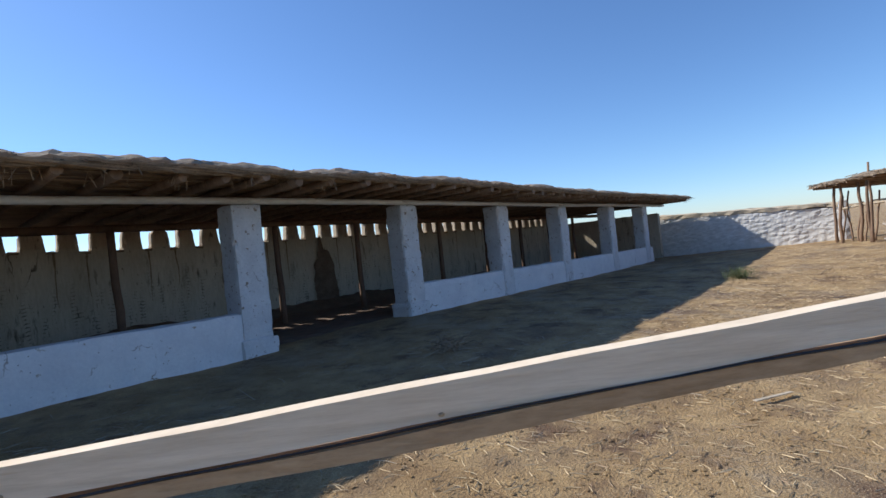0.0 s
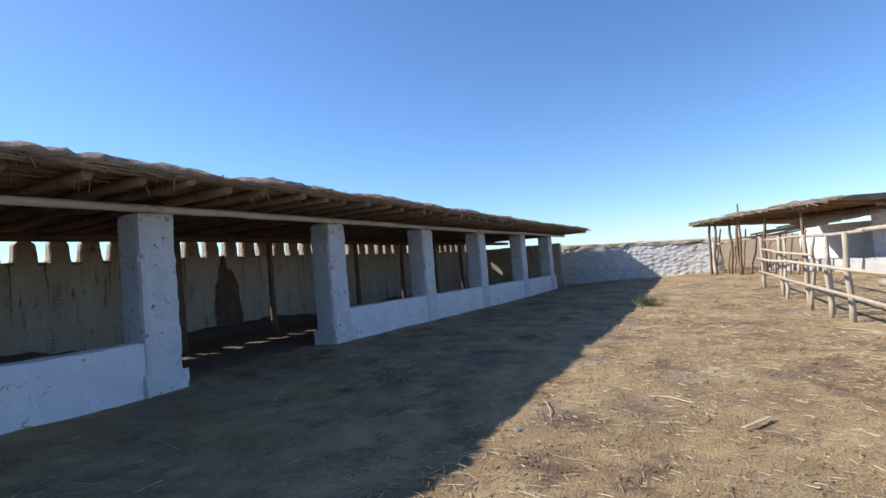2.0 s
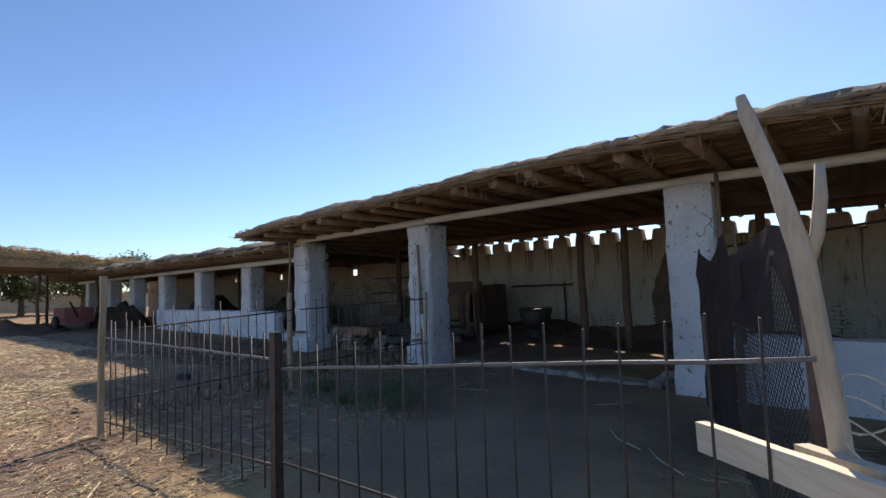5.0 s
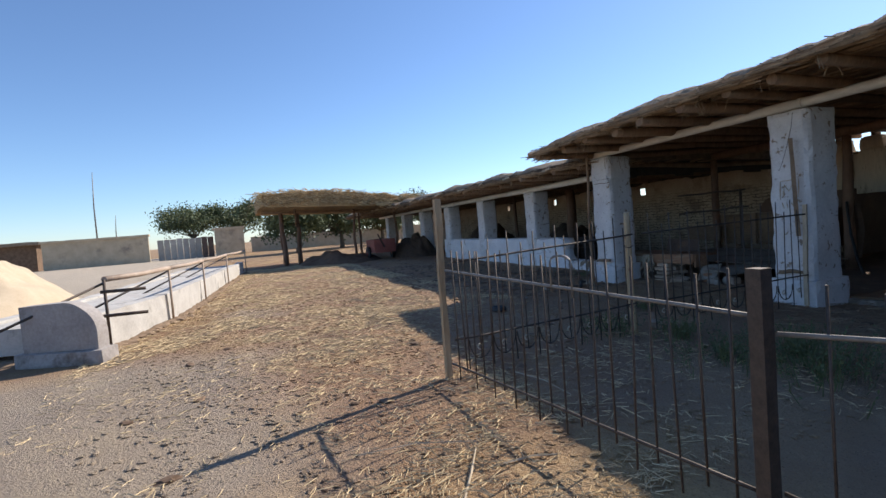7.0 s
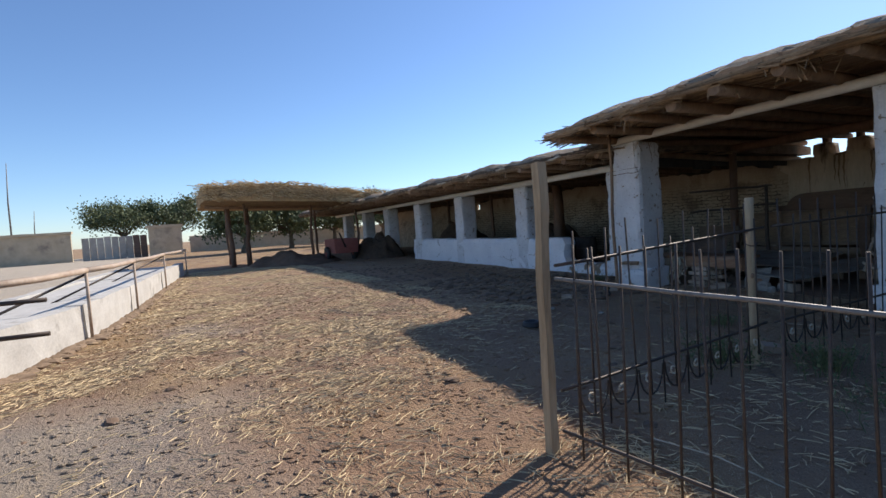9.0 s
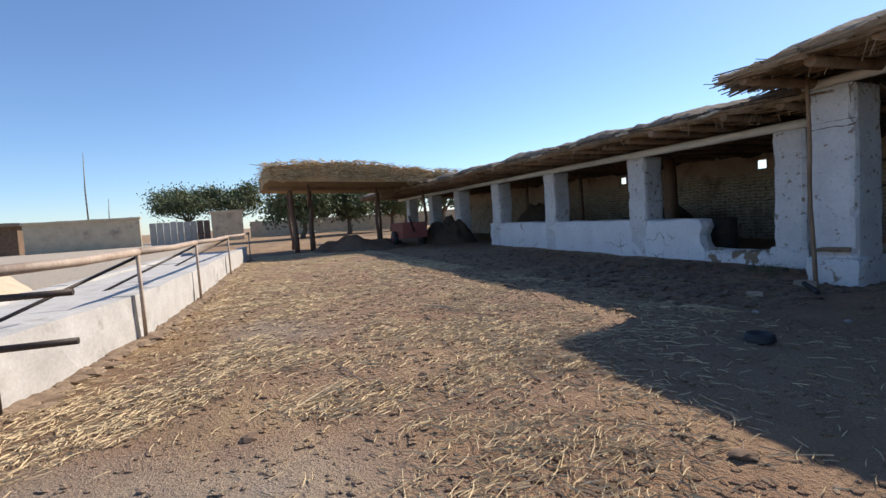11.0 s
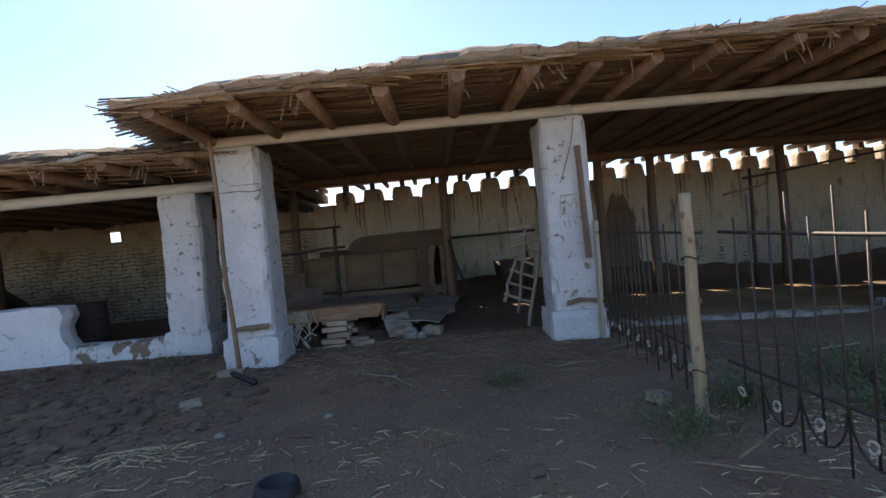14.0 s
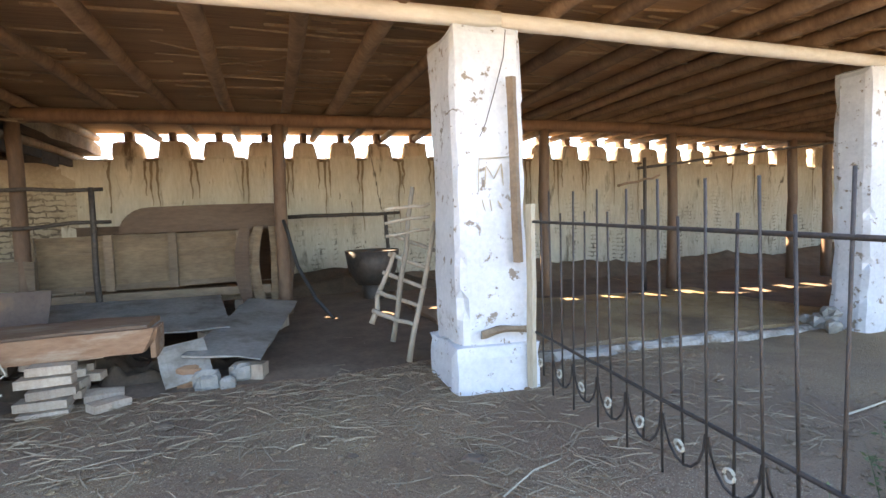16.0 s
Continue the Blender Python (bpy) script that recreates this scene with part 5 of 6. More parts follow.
for v in bm.verts:
    if v.co.x > -12.8:
        v.co.x -= 0.10 * max(0, 0.55 - (v.co.z - 0.53) / 0.13) + 0.05 * wob(v.co.z, v.co.y, 0, 25)
front_board = part("front_board", bm, REDBOARD, bench, "worn front board with a splintered end")
part("pale_board", plank_bm((-14.2, 0.425, 0.64), (-13.50, 0.428, 0.64), 0.105, 0.015, 0.005, 9.0), PALE, front_board, "pale patched-on board")
part("end_board", turned(box((-0.02, -0.02, -0.19), (0.02, 0.26, 0.0), 0.05, 0.016, 8, 0.01), Matrix.Translation((-12.70, 0.55, 0.655))), REDBOARD, bench, "reddish broken end board")
bk_bm = box((-0.125, -0.06, 0), (0.125, 0.06, 0.062), 0.06, 0.010, 1, 0.009)
brick_me = bpy.data.meshes.new("brick")
bk_bm.to_mesh(brick_me)
bk_bm.free()
brick_me.materials.append(BRICK)
pile = thing("brick_stack", "loose stack of pale bricks under the bench", "bricks", at=(-13.20, 0.52, 0.22))
rb = random.Random(3)
for lay in range(5):
    for q in range(3):
        piece("brick", brick_me, pile, Matrix.LocRotScale((rb.uniform(-0.045, 0.045) + 0.02 * lay * (q == 2), -0.11 + 0.13 * q, lay * 0.064), Euler((rb.uniform(-0.04, 0.04), rb.uniform(-0.03, 0.03), rb.uniform(-0.22, 0.22))), (rb.uniform(0.8, 1.15), 1, 1)))
for k, (x, y, rz_) in enumerate(((0.30, -0.16, 0.75), (0.22, 0.05, 0.2))):
    piece("brick", brick_me, pile, Matrix.LocRotScale((x, y, 0.0), Euler((0.1 * k, 0.05, rz_)), (0.85, 1.0, 1.5)))
slabs = thing("asbestos_slab", "dusty tilted grey sheet lying on rubble", "board")
part("board", turned(box((-0.25, -1.06, -0.012), (0.25, 1.06, 0.012), 0.09, 0.016, 2, 0.01), Matrix.Translation((-12.15, 1.62, 0.44)) @ Euler((radians(1), radians(7), radians(-9))).to_matrix().to_4x4()), DIRTYGREY, slabs)
slabs2 = thing("asbestos_slab", "flat dusty grey sheet behind the bench", "board")
part("board", turned(box((-0.78, -0.72, -0.012), (0.78, 0.72, 0.012), 0.1, 0.016, 4, 0.01), Matrix.Translation((-13.18, 1.98, 0.52)) @ Euler((radians(3), radians(2), radians(8))).to_matrix().to_4x4()), DIRTYGREY, slabs2)
slabs4 = thing("asbestos_slab", "small broken grey sheet tilted beside the bench", "board")
part("board", turned(box((-0.15, -0.17, -0.014), (0.15, 0.17, 0.014), 0.05, 0.012, 9, 0.01), Matrix.Translation((-12.55, 0.66, 0.40)) @ Euler((radians(38), radians(-8), radians(14))).to_matrix().to_4x4()), DIRTYGREY, slabs4)
slabs3 = thing("asbestos_slab", "dark grey sheet leaning upright behind the bench", "board")
part("board", turned(box((-0.36, -0.012, 0.0), (0.36, 0.012, 0.34), 0.09, 0.012, 7, 0.01), Matrix.Translation((-13.98, 1.62, 0.50)) @ Euler((radians(-14), radians(3), 0)).to_matrix().to_4x4()), SHEET, slabs3)
part("under_board", box((-14.3, 1.2, 0.42), (-13.5, 1.72, 0.50), 0.2, 0.01, 5), OLDWOOD, slabs3)
part("block", box((-14.0, 1.3, 0.2), (-13.75, 1.55, 0.425), 0.1, 0.02, 6, 0.02), BRICK, slabs3)
for k, (x, y, sz) in enumerate(((-12.16, 0.66, 2.2), (-11.95, 2.2, 2.8), (-12.25, 2.0, 3.0), (-12.45, 1.5, 3.8), (-13.4, 1.5, 4.2), (-12.7, 2.6, 4.2))):
    b_ = tagged(new("block", brick_me), "single grey-brown brick supporting the board", "brick", "support bricks")
    b_.matrix_basis = Matrix.LocRotScale((x, y, gz(x, 0) - 0.01), Euler((0, 0, x * 7)), (0.95, 1.1, sz))
# dark scrap between bench and slab
for k, (x, y, r_, h_) in enumerate(((-12.95, 1.0, 0.42, 0.17), (-12.45, 1.0, 0.38, 0.14), (-13.7, 0.95, 0.45, 0.15))):
    heap("manure_mound", x, y, 0.22, r_, r_ * 0.8, h_, DUNG, "dark trampled dung heaped under the bench", "heap", 20 + k, 26, 1.1)
for k, (x, y, s_, m_) in enumerate(((-12.42, 0.55, 0.08, DIRTYGREY), (-12.28, 0.50, 0.05, DIRTYGREY), (-12.52, 0.62, 0.09, REDBOARD), (-12.2, 0.6, 0.07, DIRTYGREY))):
    bm = box((x - s_, y - s_ * 0.6, 0.22), (x + s_, y + s_ * 0.6, 0.22 + s_ * 1.9), s_ * 0.6, s_ * 0.3, k * 3.3, s_ * 0.3)
    tagged(mesh_ob("rubble", bm, m_), "broken chunk lying between bench and grey sheet", "rubble", "rubble chunks")
wagon = thing("cart_box", "old brown panelled wooden cart box standing at the rear wall", "cart")
side_board = part("side_board", plank_bm((-14.28, 3.15, 1.20), (-12.22, 3.15, 1.21), 0.58, 0.05, 0.012, 2.0), TANBOARD, wagon)
for x in (-14.24, -13.57, -12.98, -12.30):
    part("stile", box((x - 0.045, 3.05, 0.62), (x + 0.045, 3.12, 1.21), 0.1, 0.008, x, 0.008), OLDWOOD, side_board)
for z in (0.66, 1.00, 1.17):
    part("cross_rail", plank_bm((-14.28, 3.095, z + 0.03), (-12.22, 3.095, z + 0.035), 0.06 if z != 1.0 else 0.03, 0.03, 0.006, z), OLDWOOD if z < 1 else TANBOARD, side_board)
# rounded upper board
bm = bmesh.new()
prof = [(-13.48 + 0.30 * (1 - math.cos(a)), 1.215 + 0.27 * math.sin(a)) for a in np.linspace(0, math.pi / 2, 7)] + [(-12.6, 1.50), (-11.90, 1.50), (-11.90, 1.215)]
fr = [bm.verts.new((p[0], 3.13, p[1])) for p in prof]
bk = [bm.verts.new((p[0], 3.19, p[1])) for p in prof]
bm.faces.new(fr)
bm.faces.new(bk[::-1])
for i in range(len(prof)):
    j = (i + 1) % len(prof)
    bm.faces.new((fr[j], fr[i], bk[i], bk[j]))
DARKWOOD = material("dark_board", (0.085, 0.048, 0.031), (0.155, 0.095, 0.06), 4, 0.85, 0.4, 40, stretch=(0.25, 1, 1))
part("upper_board", bm, DARKWOOD, wagon, "dark upper board with a rounded end")
# bowed end planks, the inner ones lighter
for k, (x, bow) in enumerate(((-12.24, 0.05), (-12.10, 0.09), (-11.96, 0.12), (-11.84, 0.09))):
    bm = box((-0.065, -0.02, 0), (0.065, 0.02, 0.85), 0.07, 0.008, k * 2.1, 0.01)
    for v in bm.verts:
        f = v.co.z / 0.85
        v.co.x = x + v.co.x * (0.8 + 0.5 * math.sin(math.pi * f)) - bow * math.sin(math.pi * f) * (1 if k < 2 else -0.4)
        v.co.y += 2.90 + 0.05 * k
        v.co.z += 0.40
    part("end_board", bm, TANBOARD if k in (1, 2) else DARKWOOD, wagon)
part("end_panel", box((-11.98, 3.20, 0.42), (-11.93, 4.25, 1.42), 0.12, 0.012, 11, 0.012), DARKWOOD, wagon, "dark tail panel of the cart")
part("far_side_board", box((-14.2, 4.22, 0.5), (-11.98, 4.27, 1.30), 0.2, 0.012, 12, 0.012), DARKWOOD, wagon)
part("lower_rail", plank_bm((-14.3, 3.0, 0.62), (-12.0, 3.0, 0.60), 0.1, 0.1, 0.008, 7.0), OLDWOOD, wagon)
part("floor_boards", box((-14.3, 3.18, 0.42), (-12.0, 3.8, 0.5), 0.3, 0.01, 3), OLDWOOD, wagon)
for x in (-14.0, -12.3):
    part("support", box((x - 0.1, 3.1, 0.18), (x + 0.1, 3.6, 0.43), 0.2, 0.01, x), BRICK, wagon)
bm = plank_bm((-14.9, 2.86, 1.01), (-14.12, 2.86, 0.99), 0.29, 0.03, 0.008, 14)
bd = tagged(mesh_ob("board", bm, OLDWOOD), "dark brown board lashed below the hitching rail", "board")
barrow = thing("feed_tub", "dark rusty feed tub beside the ladder", "tub", at=(-10.75, 3.5, 0.2))
part("body", tube(bmesh.new(), [(0, 0, 0.25), (0, 0, 0.4), (0, 0, 0.68)], [0.2, 0.3, 0.36], 14, 0.08), RUST, barrow)
part("stand", tube(bmesh.new(), [(0, 0, -0.02), (0, 0, 0.26)], [0.16, 0.14], 10), RUST, barrow)
hr = thing("hitching_rail", "dark pole hitching rail beside the rear post", "rail")
part("top_pole", log_bm((-15.0, 2.75, 1.66), (-13.5, 2.8, 1.66), 0.022, 0.02, 0.015, 2, 6), RUST, hr)
part("low_pole", log_bm((-15.0, 2.75, 1.28), (-13.45, 2.8, 1.34), 0.024, 0.02, 0.015, 3, 6), RUST, hr)
part("upright", log_bm((-13.6, 2.8, 0.2), (-13.6, 2.8, 1.68), 0.03, 0.025, 0.01, 4, 6), RUST, hr)
hr2 = thing("hitching_rail", "long dark sloping pole tied to posts inside the shed", "rail")
part("top_pole", log_bm((-7.15, 2.78, 1.86), (-2.4, 2.78, 2.36), 0.022, 0.018, 0.02, 12, 6, 9), RUST, hr2)
part("upright", log_bm((-7.05, 2.78, 0.15), (-7.05, 2.78, 2.0), 0.028, 0.025, 0.01, 14, 6), RUST, hr2)
part("cross_stick", log_bm((-7.5, 2.76, 1.62), (-6.8, 2.76, 1.76), 0.02, 0.015, 0.02, 15, 6), LOG, hr2)
hr3 = thing("hitching_rail", "short dark pole wedged into the rear wall", "rail")
part("top_pole", log_bm((-11.75, 4.2, 1.34), (-10.2, 4.2, 1.36), 0.03, 0.025, 0.01, 21, 6), RUST, hr3)
part("upright", log_bm((-10.4, 4.2, 0.15), (-10.4, 4.2, 1.4), 0.03, 0.025, 0.01, 22, 6), RUST, hr3)
bm = tube(bmesh.new(), [(-11.84, 2.82, 1.30), (-11.80, 2.76, 1.15), (-11.72, 2.68, 0.8), (-11.55, 2.5, 0.45), (-11.4, 2.35, 0.26)], [0.02] * 5, 6)
tagged(mesh_ob("hose", bm, BLACK, True), "black hose hanging from the rear post", "hose")
bm = bmesh.new()
rr = random.Random(9)
for k in range(14):
    p = Vector((-13.55 + rr.uniform(-0.1, 0.12), 0.42, 0.66))
    pts = [p]
    for q in range(6):
        p = p + Vector((rr.uniform(-0.06, 0.06), rr.uniform(-0.05, 0.03), -rr.uniform(0.03, 0.09)))
        p.z = max(p.z, 0.27)
        pts.append(p)
    tube(bm, pts, 0.006, 4, 0, 0, False)
tagged(mesh_ob("rope", bm, ROPE), "tangle of pale frayed rope hanging off the bench", "rope")

# concrete threshold between the third and fourth columns
bm = slab(bmesh.new(), (-10.5, 0.22, -0.1), (-6.55, 0.42, 0.05), 0.07, 0.035, 4, 0.035)
for v in bm.verts:
    v.co.z += gz(v.co.x, 0)
KERB = material("dirty_kerb", (0.24, 0.205, 0.17), (0.44, 0.40, 0.35), 5, 0.9, 0.5, 30, stain=(0.17, 0.135, 0.10), stain_scale=4.5, stain_at=(0.52, 0.62))
tagged(mesh_ob("threshold", bm, KERB), "broken pale concrete threshold of the stall", "kerb", kind="structure")
bm = slab(bmesh.new(), (-10.5, 0.425, -0.1), (-6.4, 2.6, 0.055), 0.2, 0.03, 6, 0.01)
for v in bm.verts:
    v.co.z += gz(v.co.x, 0)
tagged(mesh_ob("floor_slab", bm, GROUND), "trampled dirty floor of the stall", "floor", kind="structure")
rq = random.Random(17)
for k in range(11):
    s_ = rq.uniform(0.05, 0.11)
    x, y = -7.12 + rq.uniform(-0.22, 0.30), 0.28 + rq.uniform(-0.16, 0.2)
    bm = box((-s_, -s_ * 0.8, -s_ * 0.4), (s_, s_ * 0.8, s_ * 0.9), s_ * 0.7, s_ * 0.45, k * 3.3, s_ * 0.35)
    turned(bm, Matrix.Translation((x, y, gz(x, 0) + s_ * 0.4 + (0.08 if k > 6 else 0))) @ Euler((rq.uniform(-0.4, 0.4), rq.uniform(-0.4, 0.4), rq.uniform(0, 3))).to_matrix().to_4x4())
    tagged(mesh_ob("rubble", bm, DIRTYGREY if k % 3 else CONC), "dirty chunk of fallen plaster at the column foot", "rubble", "rubble chunks")

# tyre-like black lid and stones on the yard
lid = thing("black_bowl", "upturned black rubber bowl on the soil", "bowl", at=(-12.82, -2.86, 0.25))
bm = bmesh.new()
prof = [(0.001, 0.02), (0.055, 0.022), (0.07, 0.045), (0.08, 0.05), (0.095, 0.04), (0.102, 0.0)]
rings = [[bm.verts.new((r * math.cos(a), r * math.sin(a), z)) for a in np.linspace(0, 2 * math.pi, 20, endpoint=False)] for r, z in prof]
for i in range(len(rings) - 1):
    for k in range(20):
        bm.faces.new((rings[i][k], rings[i + 1][k], rings[i + 1][(k + 1) % 20], rings[i][(k + 1) % 20])).smooth = True
part("shell", bm, BLACK, lid)
rs = random.Random(21)
for x, y, s in ((-13.4, -2.1, 0.035), (-12.8, -1.9, 0.03), (-12.45, -1.05, 0.03), (0.2, -4.9, 0.05), (-1.6, -4.4, 0.06)):
    bm = bmesh.new()
    bmesh.ops.create_icosphere(bm, subdivisions=2, radius=s)
    for v in bm.verts:
        v.co *= 1 + 0.5 * wob(v.co.x + x, v.co.y, v.co.z, 9)
        v.co.z *= 0.55
    o_ = mesh_ob("stone", bm, DIRTYGREY)
    o_.location = (x, y, gz(x, y) + s * 0.2)
    tagged(o_, "small pale stone lying on the trampled soil", "stone", "stones")
bm = plank_bm((0.75, -6.6, -0.085), (1.1, -6.82, -0.09), 0.014, 0.04, 0.004, 2)
tagged(mesh_ob("wood_scrap", bm, PALE), "pale splinter of board lying on the ground", "scrap")
bm = tube(bmesh.new(), [(-13.92, -0.62, 0.29), (-13.85, -0.75, 0.31), (-13.7, -0.85, 0.28), (-13.6, -0.95, 0.27)], 0.025, 6)
tagged(mesh_ob("hose", bm, BLACK, True), "short piece of black hose beside the column", "hose")
loose = tagged(new("loose_brick", brick_me), "pale loose brick at the foot of the prop pole", "brick", "loose bricks")
loose.matrix_basis = Matrix.LocRotScale((-14.0, -0.48, 0.235), Euler((0.05, 0, 0.3)), (0.9, 1, 1))
loose2 = tagged(new("loose_brick", brick_me), "half brick lying in the dust by the fence", "brick", "loose bricks")
loose2.matrix_basis = Matrix.LocRotScale((-10.82, -2.15, 0.235), Euler((0.1, 0.1, 0.8)), (0.55, 1, 1.1))
loose3 = tagged(new("loose_brick", brick_me), "broken pale brick lying on the trampled soil", "brick", "loose bricks")
loose3.matrix_basis = Matrix.LocRotScale((-13.9, -1.41, 0.235), Euler((0.1, -0.1, 0.5)), (0.6, 0.9, 1.0))


# ---- east side: end wall, stockade fence, corner sheds ----
endw = thing("wall_east", "lumpy whitewashed stone yard wall with a mud coping", "wall", kind="structure")
bm = bmesh.new()
ys = np.linspace(-6.6, 9.0, 190)
zs = np.linspace(-0.5, 1.58, 34)
g = []
for y in ys:
    row = []
    for z in zs:
        cell = noise.voronoi(Vector((y * 4.6, z * 6.4, 0)))[0]
        bumpy = 0.042 * (1 - min(1.0, cell[0] * 1.35)) if y < 5 else 0
        row.append(bm.verts.new((21.7 - bumpy + 0.02 * wob(y, z, 0, 1.5), y, z + 0.03 * wob(y, 0, 0, 0.7) * (z > 1))))
    g.append(row)
for i in range(len(ys) - 1):
    for j in range(len(zs) - 1):
        bm.faces.new((g[i + 1][j], g[i][j], g[i][j + 1], g[i + 1][j + 1]))


def sunk(bm_):
    """The wall top falls towards its southern end."""
    for v in bm_.verts:
        if v.co.z > 0.3:
            v.co.z -= float(np.interp(v.co.y, (-7.2, -2.8, 1.0), (0.30, 0.13, 0.0))) * min(1.0, (v.co.z - 0.3) / 1.2)
    return bm_


part("wall_face", sunk(bm), LUMPY, endw)
part("wall_core", sunk(box((21.74, -6.6, -0.5), (22.2, 9.0, 1.54), 0.5, 0.02, 1)), PLASTER, endw)
bm = slab(bmesh.new(), (21.62, -6.65, 1.55), (22.3, 9.0, 1.78), 0.25, 0.06, 3, 0.05)
part("coping", sunk(bm), SANDWALL, endw)
part("end_pier", box((21.4, -6.9, -0.5), (21.9, -6.58, 1.54), 0.15, 0.03, 7, 0.02), WHITE, endw)

fence = thing("pole_fence", "rough fence of pale poles and rails", "fence")
FX = ((14.0, -7.85), (12.0, -8.1), (9.7, -8.34), (8.4, -8.5), (7.2, -8.58), (4.19, -8.66), (2.03, -8.9))
for k, (x, y) in enumerate(FX):
    part("post", log_bm((x, y, gz(x, y) - 0.1), (x + 0.12 * wob(k, 3.1), y + 0.1 * wob(k, 8.1), (1.38 if k not in (3,) else 1.1)), 0.055, 0.045, 0.012, k * 1.7, 8), PALE, fence)
part("rail", log_bm((14.2, -7.95, 1.28), (6.5, -8.72, 1.37), 0.036, 0.03, 0.03, 41), PALE, fence)
part("rail", log_bm((6.9, -8.72, 1.38), (0.4, -9.35, 1.46), 0.042, 0.036, 0.02, 42), PALE, fence)
part("rail", log_bm((14.0, -7.74, 0.75), (4.0, -8.56, 0.80), 0.038, 0.03, 0.04, 43), PALE, fence)
part("rail", log_bm((14.0, -7.76, 0.35), (4.1, -8.56, 0.36), 0.034, 0.03, 0.04, 44), PALE, fence)
part("rail", log_bm((4.9, -8.52, 0.66), (0.5, -9.2, 0.64), 0.06, 0.05, 0.02, 45), PALE, fence)
part("brace", log_bm((4.1, -8.62, 1.36), (4.75, -9.75, -0.2), 0.045, 0.04, 0.02, 46), PALE, fence)
for k, (x, y, lean) in enumerate(((11.2, -8.2, 0.5), (9.2, -8.4, -0.45), (7.9, -8.52, 0.4))):
    part("brace", log_bm((x, y + 0.12, gz(x, y) - 0.05), (x + lean, y + 0.02, 1.32), 0.045, 0.03, 0.03, 80 + k), PALE, fence)
part("rail", log_bm((13.4, -7.8, 1.02), (8.6, -8.3, 0.95), 0.03, 0.024, 0.05, 91), PALE, fence)
back_posts = ((12.1, -11.9, 1.25), (10.2, -12.3, 1.2), (8.0, -12.5, 1.3), (6.9, -12.8, 1.5))
for k, (x, y, h) in enumerate(back_posts):
    tagged(mesh_ob("fence_post", log_bm((x, y, -0.3), (x - 0.15, y, h), 0.06, 0.05, 0.01, k + 60), PALE, True), "pale upright fence post in the far pen", "post", "posts of the far pen")

# corner shed: front runs diagonally from (20.5, -9.4) to (10, -18.3)
O_, E_ = Vector((20.5, -9.4, 0)), Vector((10.2, -18.1, 0))
fd = (E_ - O_).normalized()
fn = Vector((fd.y, -fd.x, 0))
if fn.dot(Vector((-1, 1, 0))) < 0:
    fn = -fn
M = Matrix((fd, -fn, Vector((0, 0, 1)))).transposed().to_4x4()
M.translation = O_
FL = (E_ - O_).length


def cbox(x0, y0, z0, x1, y1, z1, step=0.25, rough=0.02, seed=0.0):
    return turned(box((x0, y0, z0), (x1, y1, z1), step, rough, seed, 0.015), M)


corner = thing("corner_shed", "open corner shed with white columns and a sagging reed roof", "shed")
for k, x in enumerate((3.1, 7.0, 10.0)):
    part("column", cbox(x, 0, -0.3, x + 0.5, 0.5, 2.0, 0.15, 0.02, k), WHITE, corner)
part("rear_wall", cbox(-3.5, 4.2, -0.3, 4.0, 4.5, 1.7, 0.4), LUMPY, corner)
# dark material here stands in for the shade deep inside the shed
part("rear_wall", cbox(4.0, 4.2, -0.3, FL + 6, 4.5, 2.3, 0.6), DARKMUD, corner)
part("side_wall", cbox(FL + 5.7, 0.5, -0.3, FL + 6, 4.2, 2.3, 0.6), PLASTER, corner)
part("front_wall", cbox(6.5, -0.3, -0.3, 10.4, -0.04, 1.5, 0.3, 0.02, 7), BAREMUD, corner)
part("front_beam", turned(log_bm((-1.5, 0.1, 2.06), (FL + 5.8, 0.1, 2.06), 0.08, 0.07, 0.02, 3), M), LOG, corner)


PALETHATCH = material("pale_thatch", (0.36, 0.29, 0.20), (0.62, 0.53, 0.40), 5, 1.0, 1.0, 45, stain=(0.20, 0.15, 0.10), stain_scale=3.0, bump_dist=0.03)


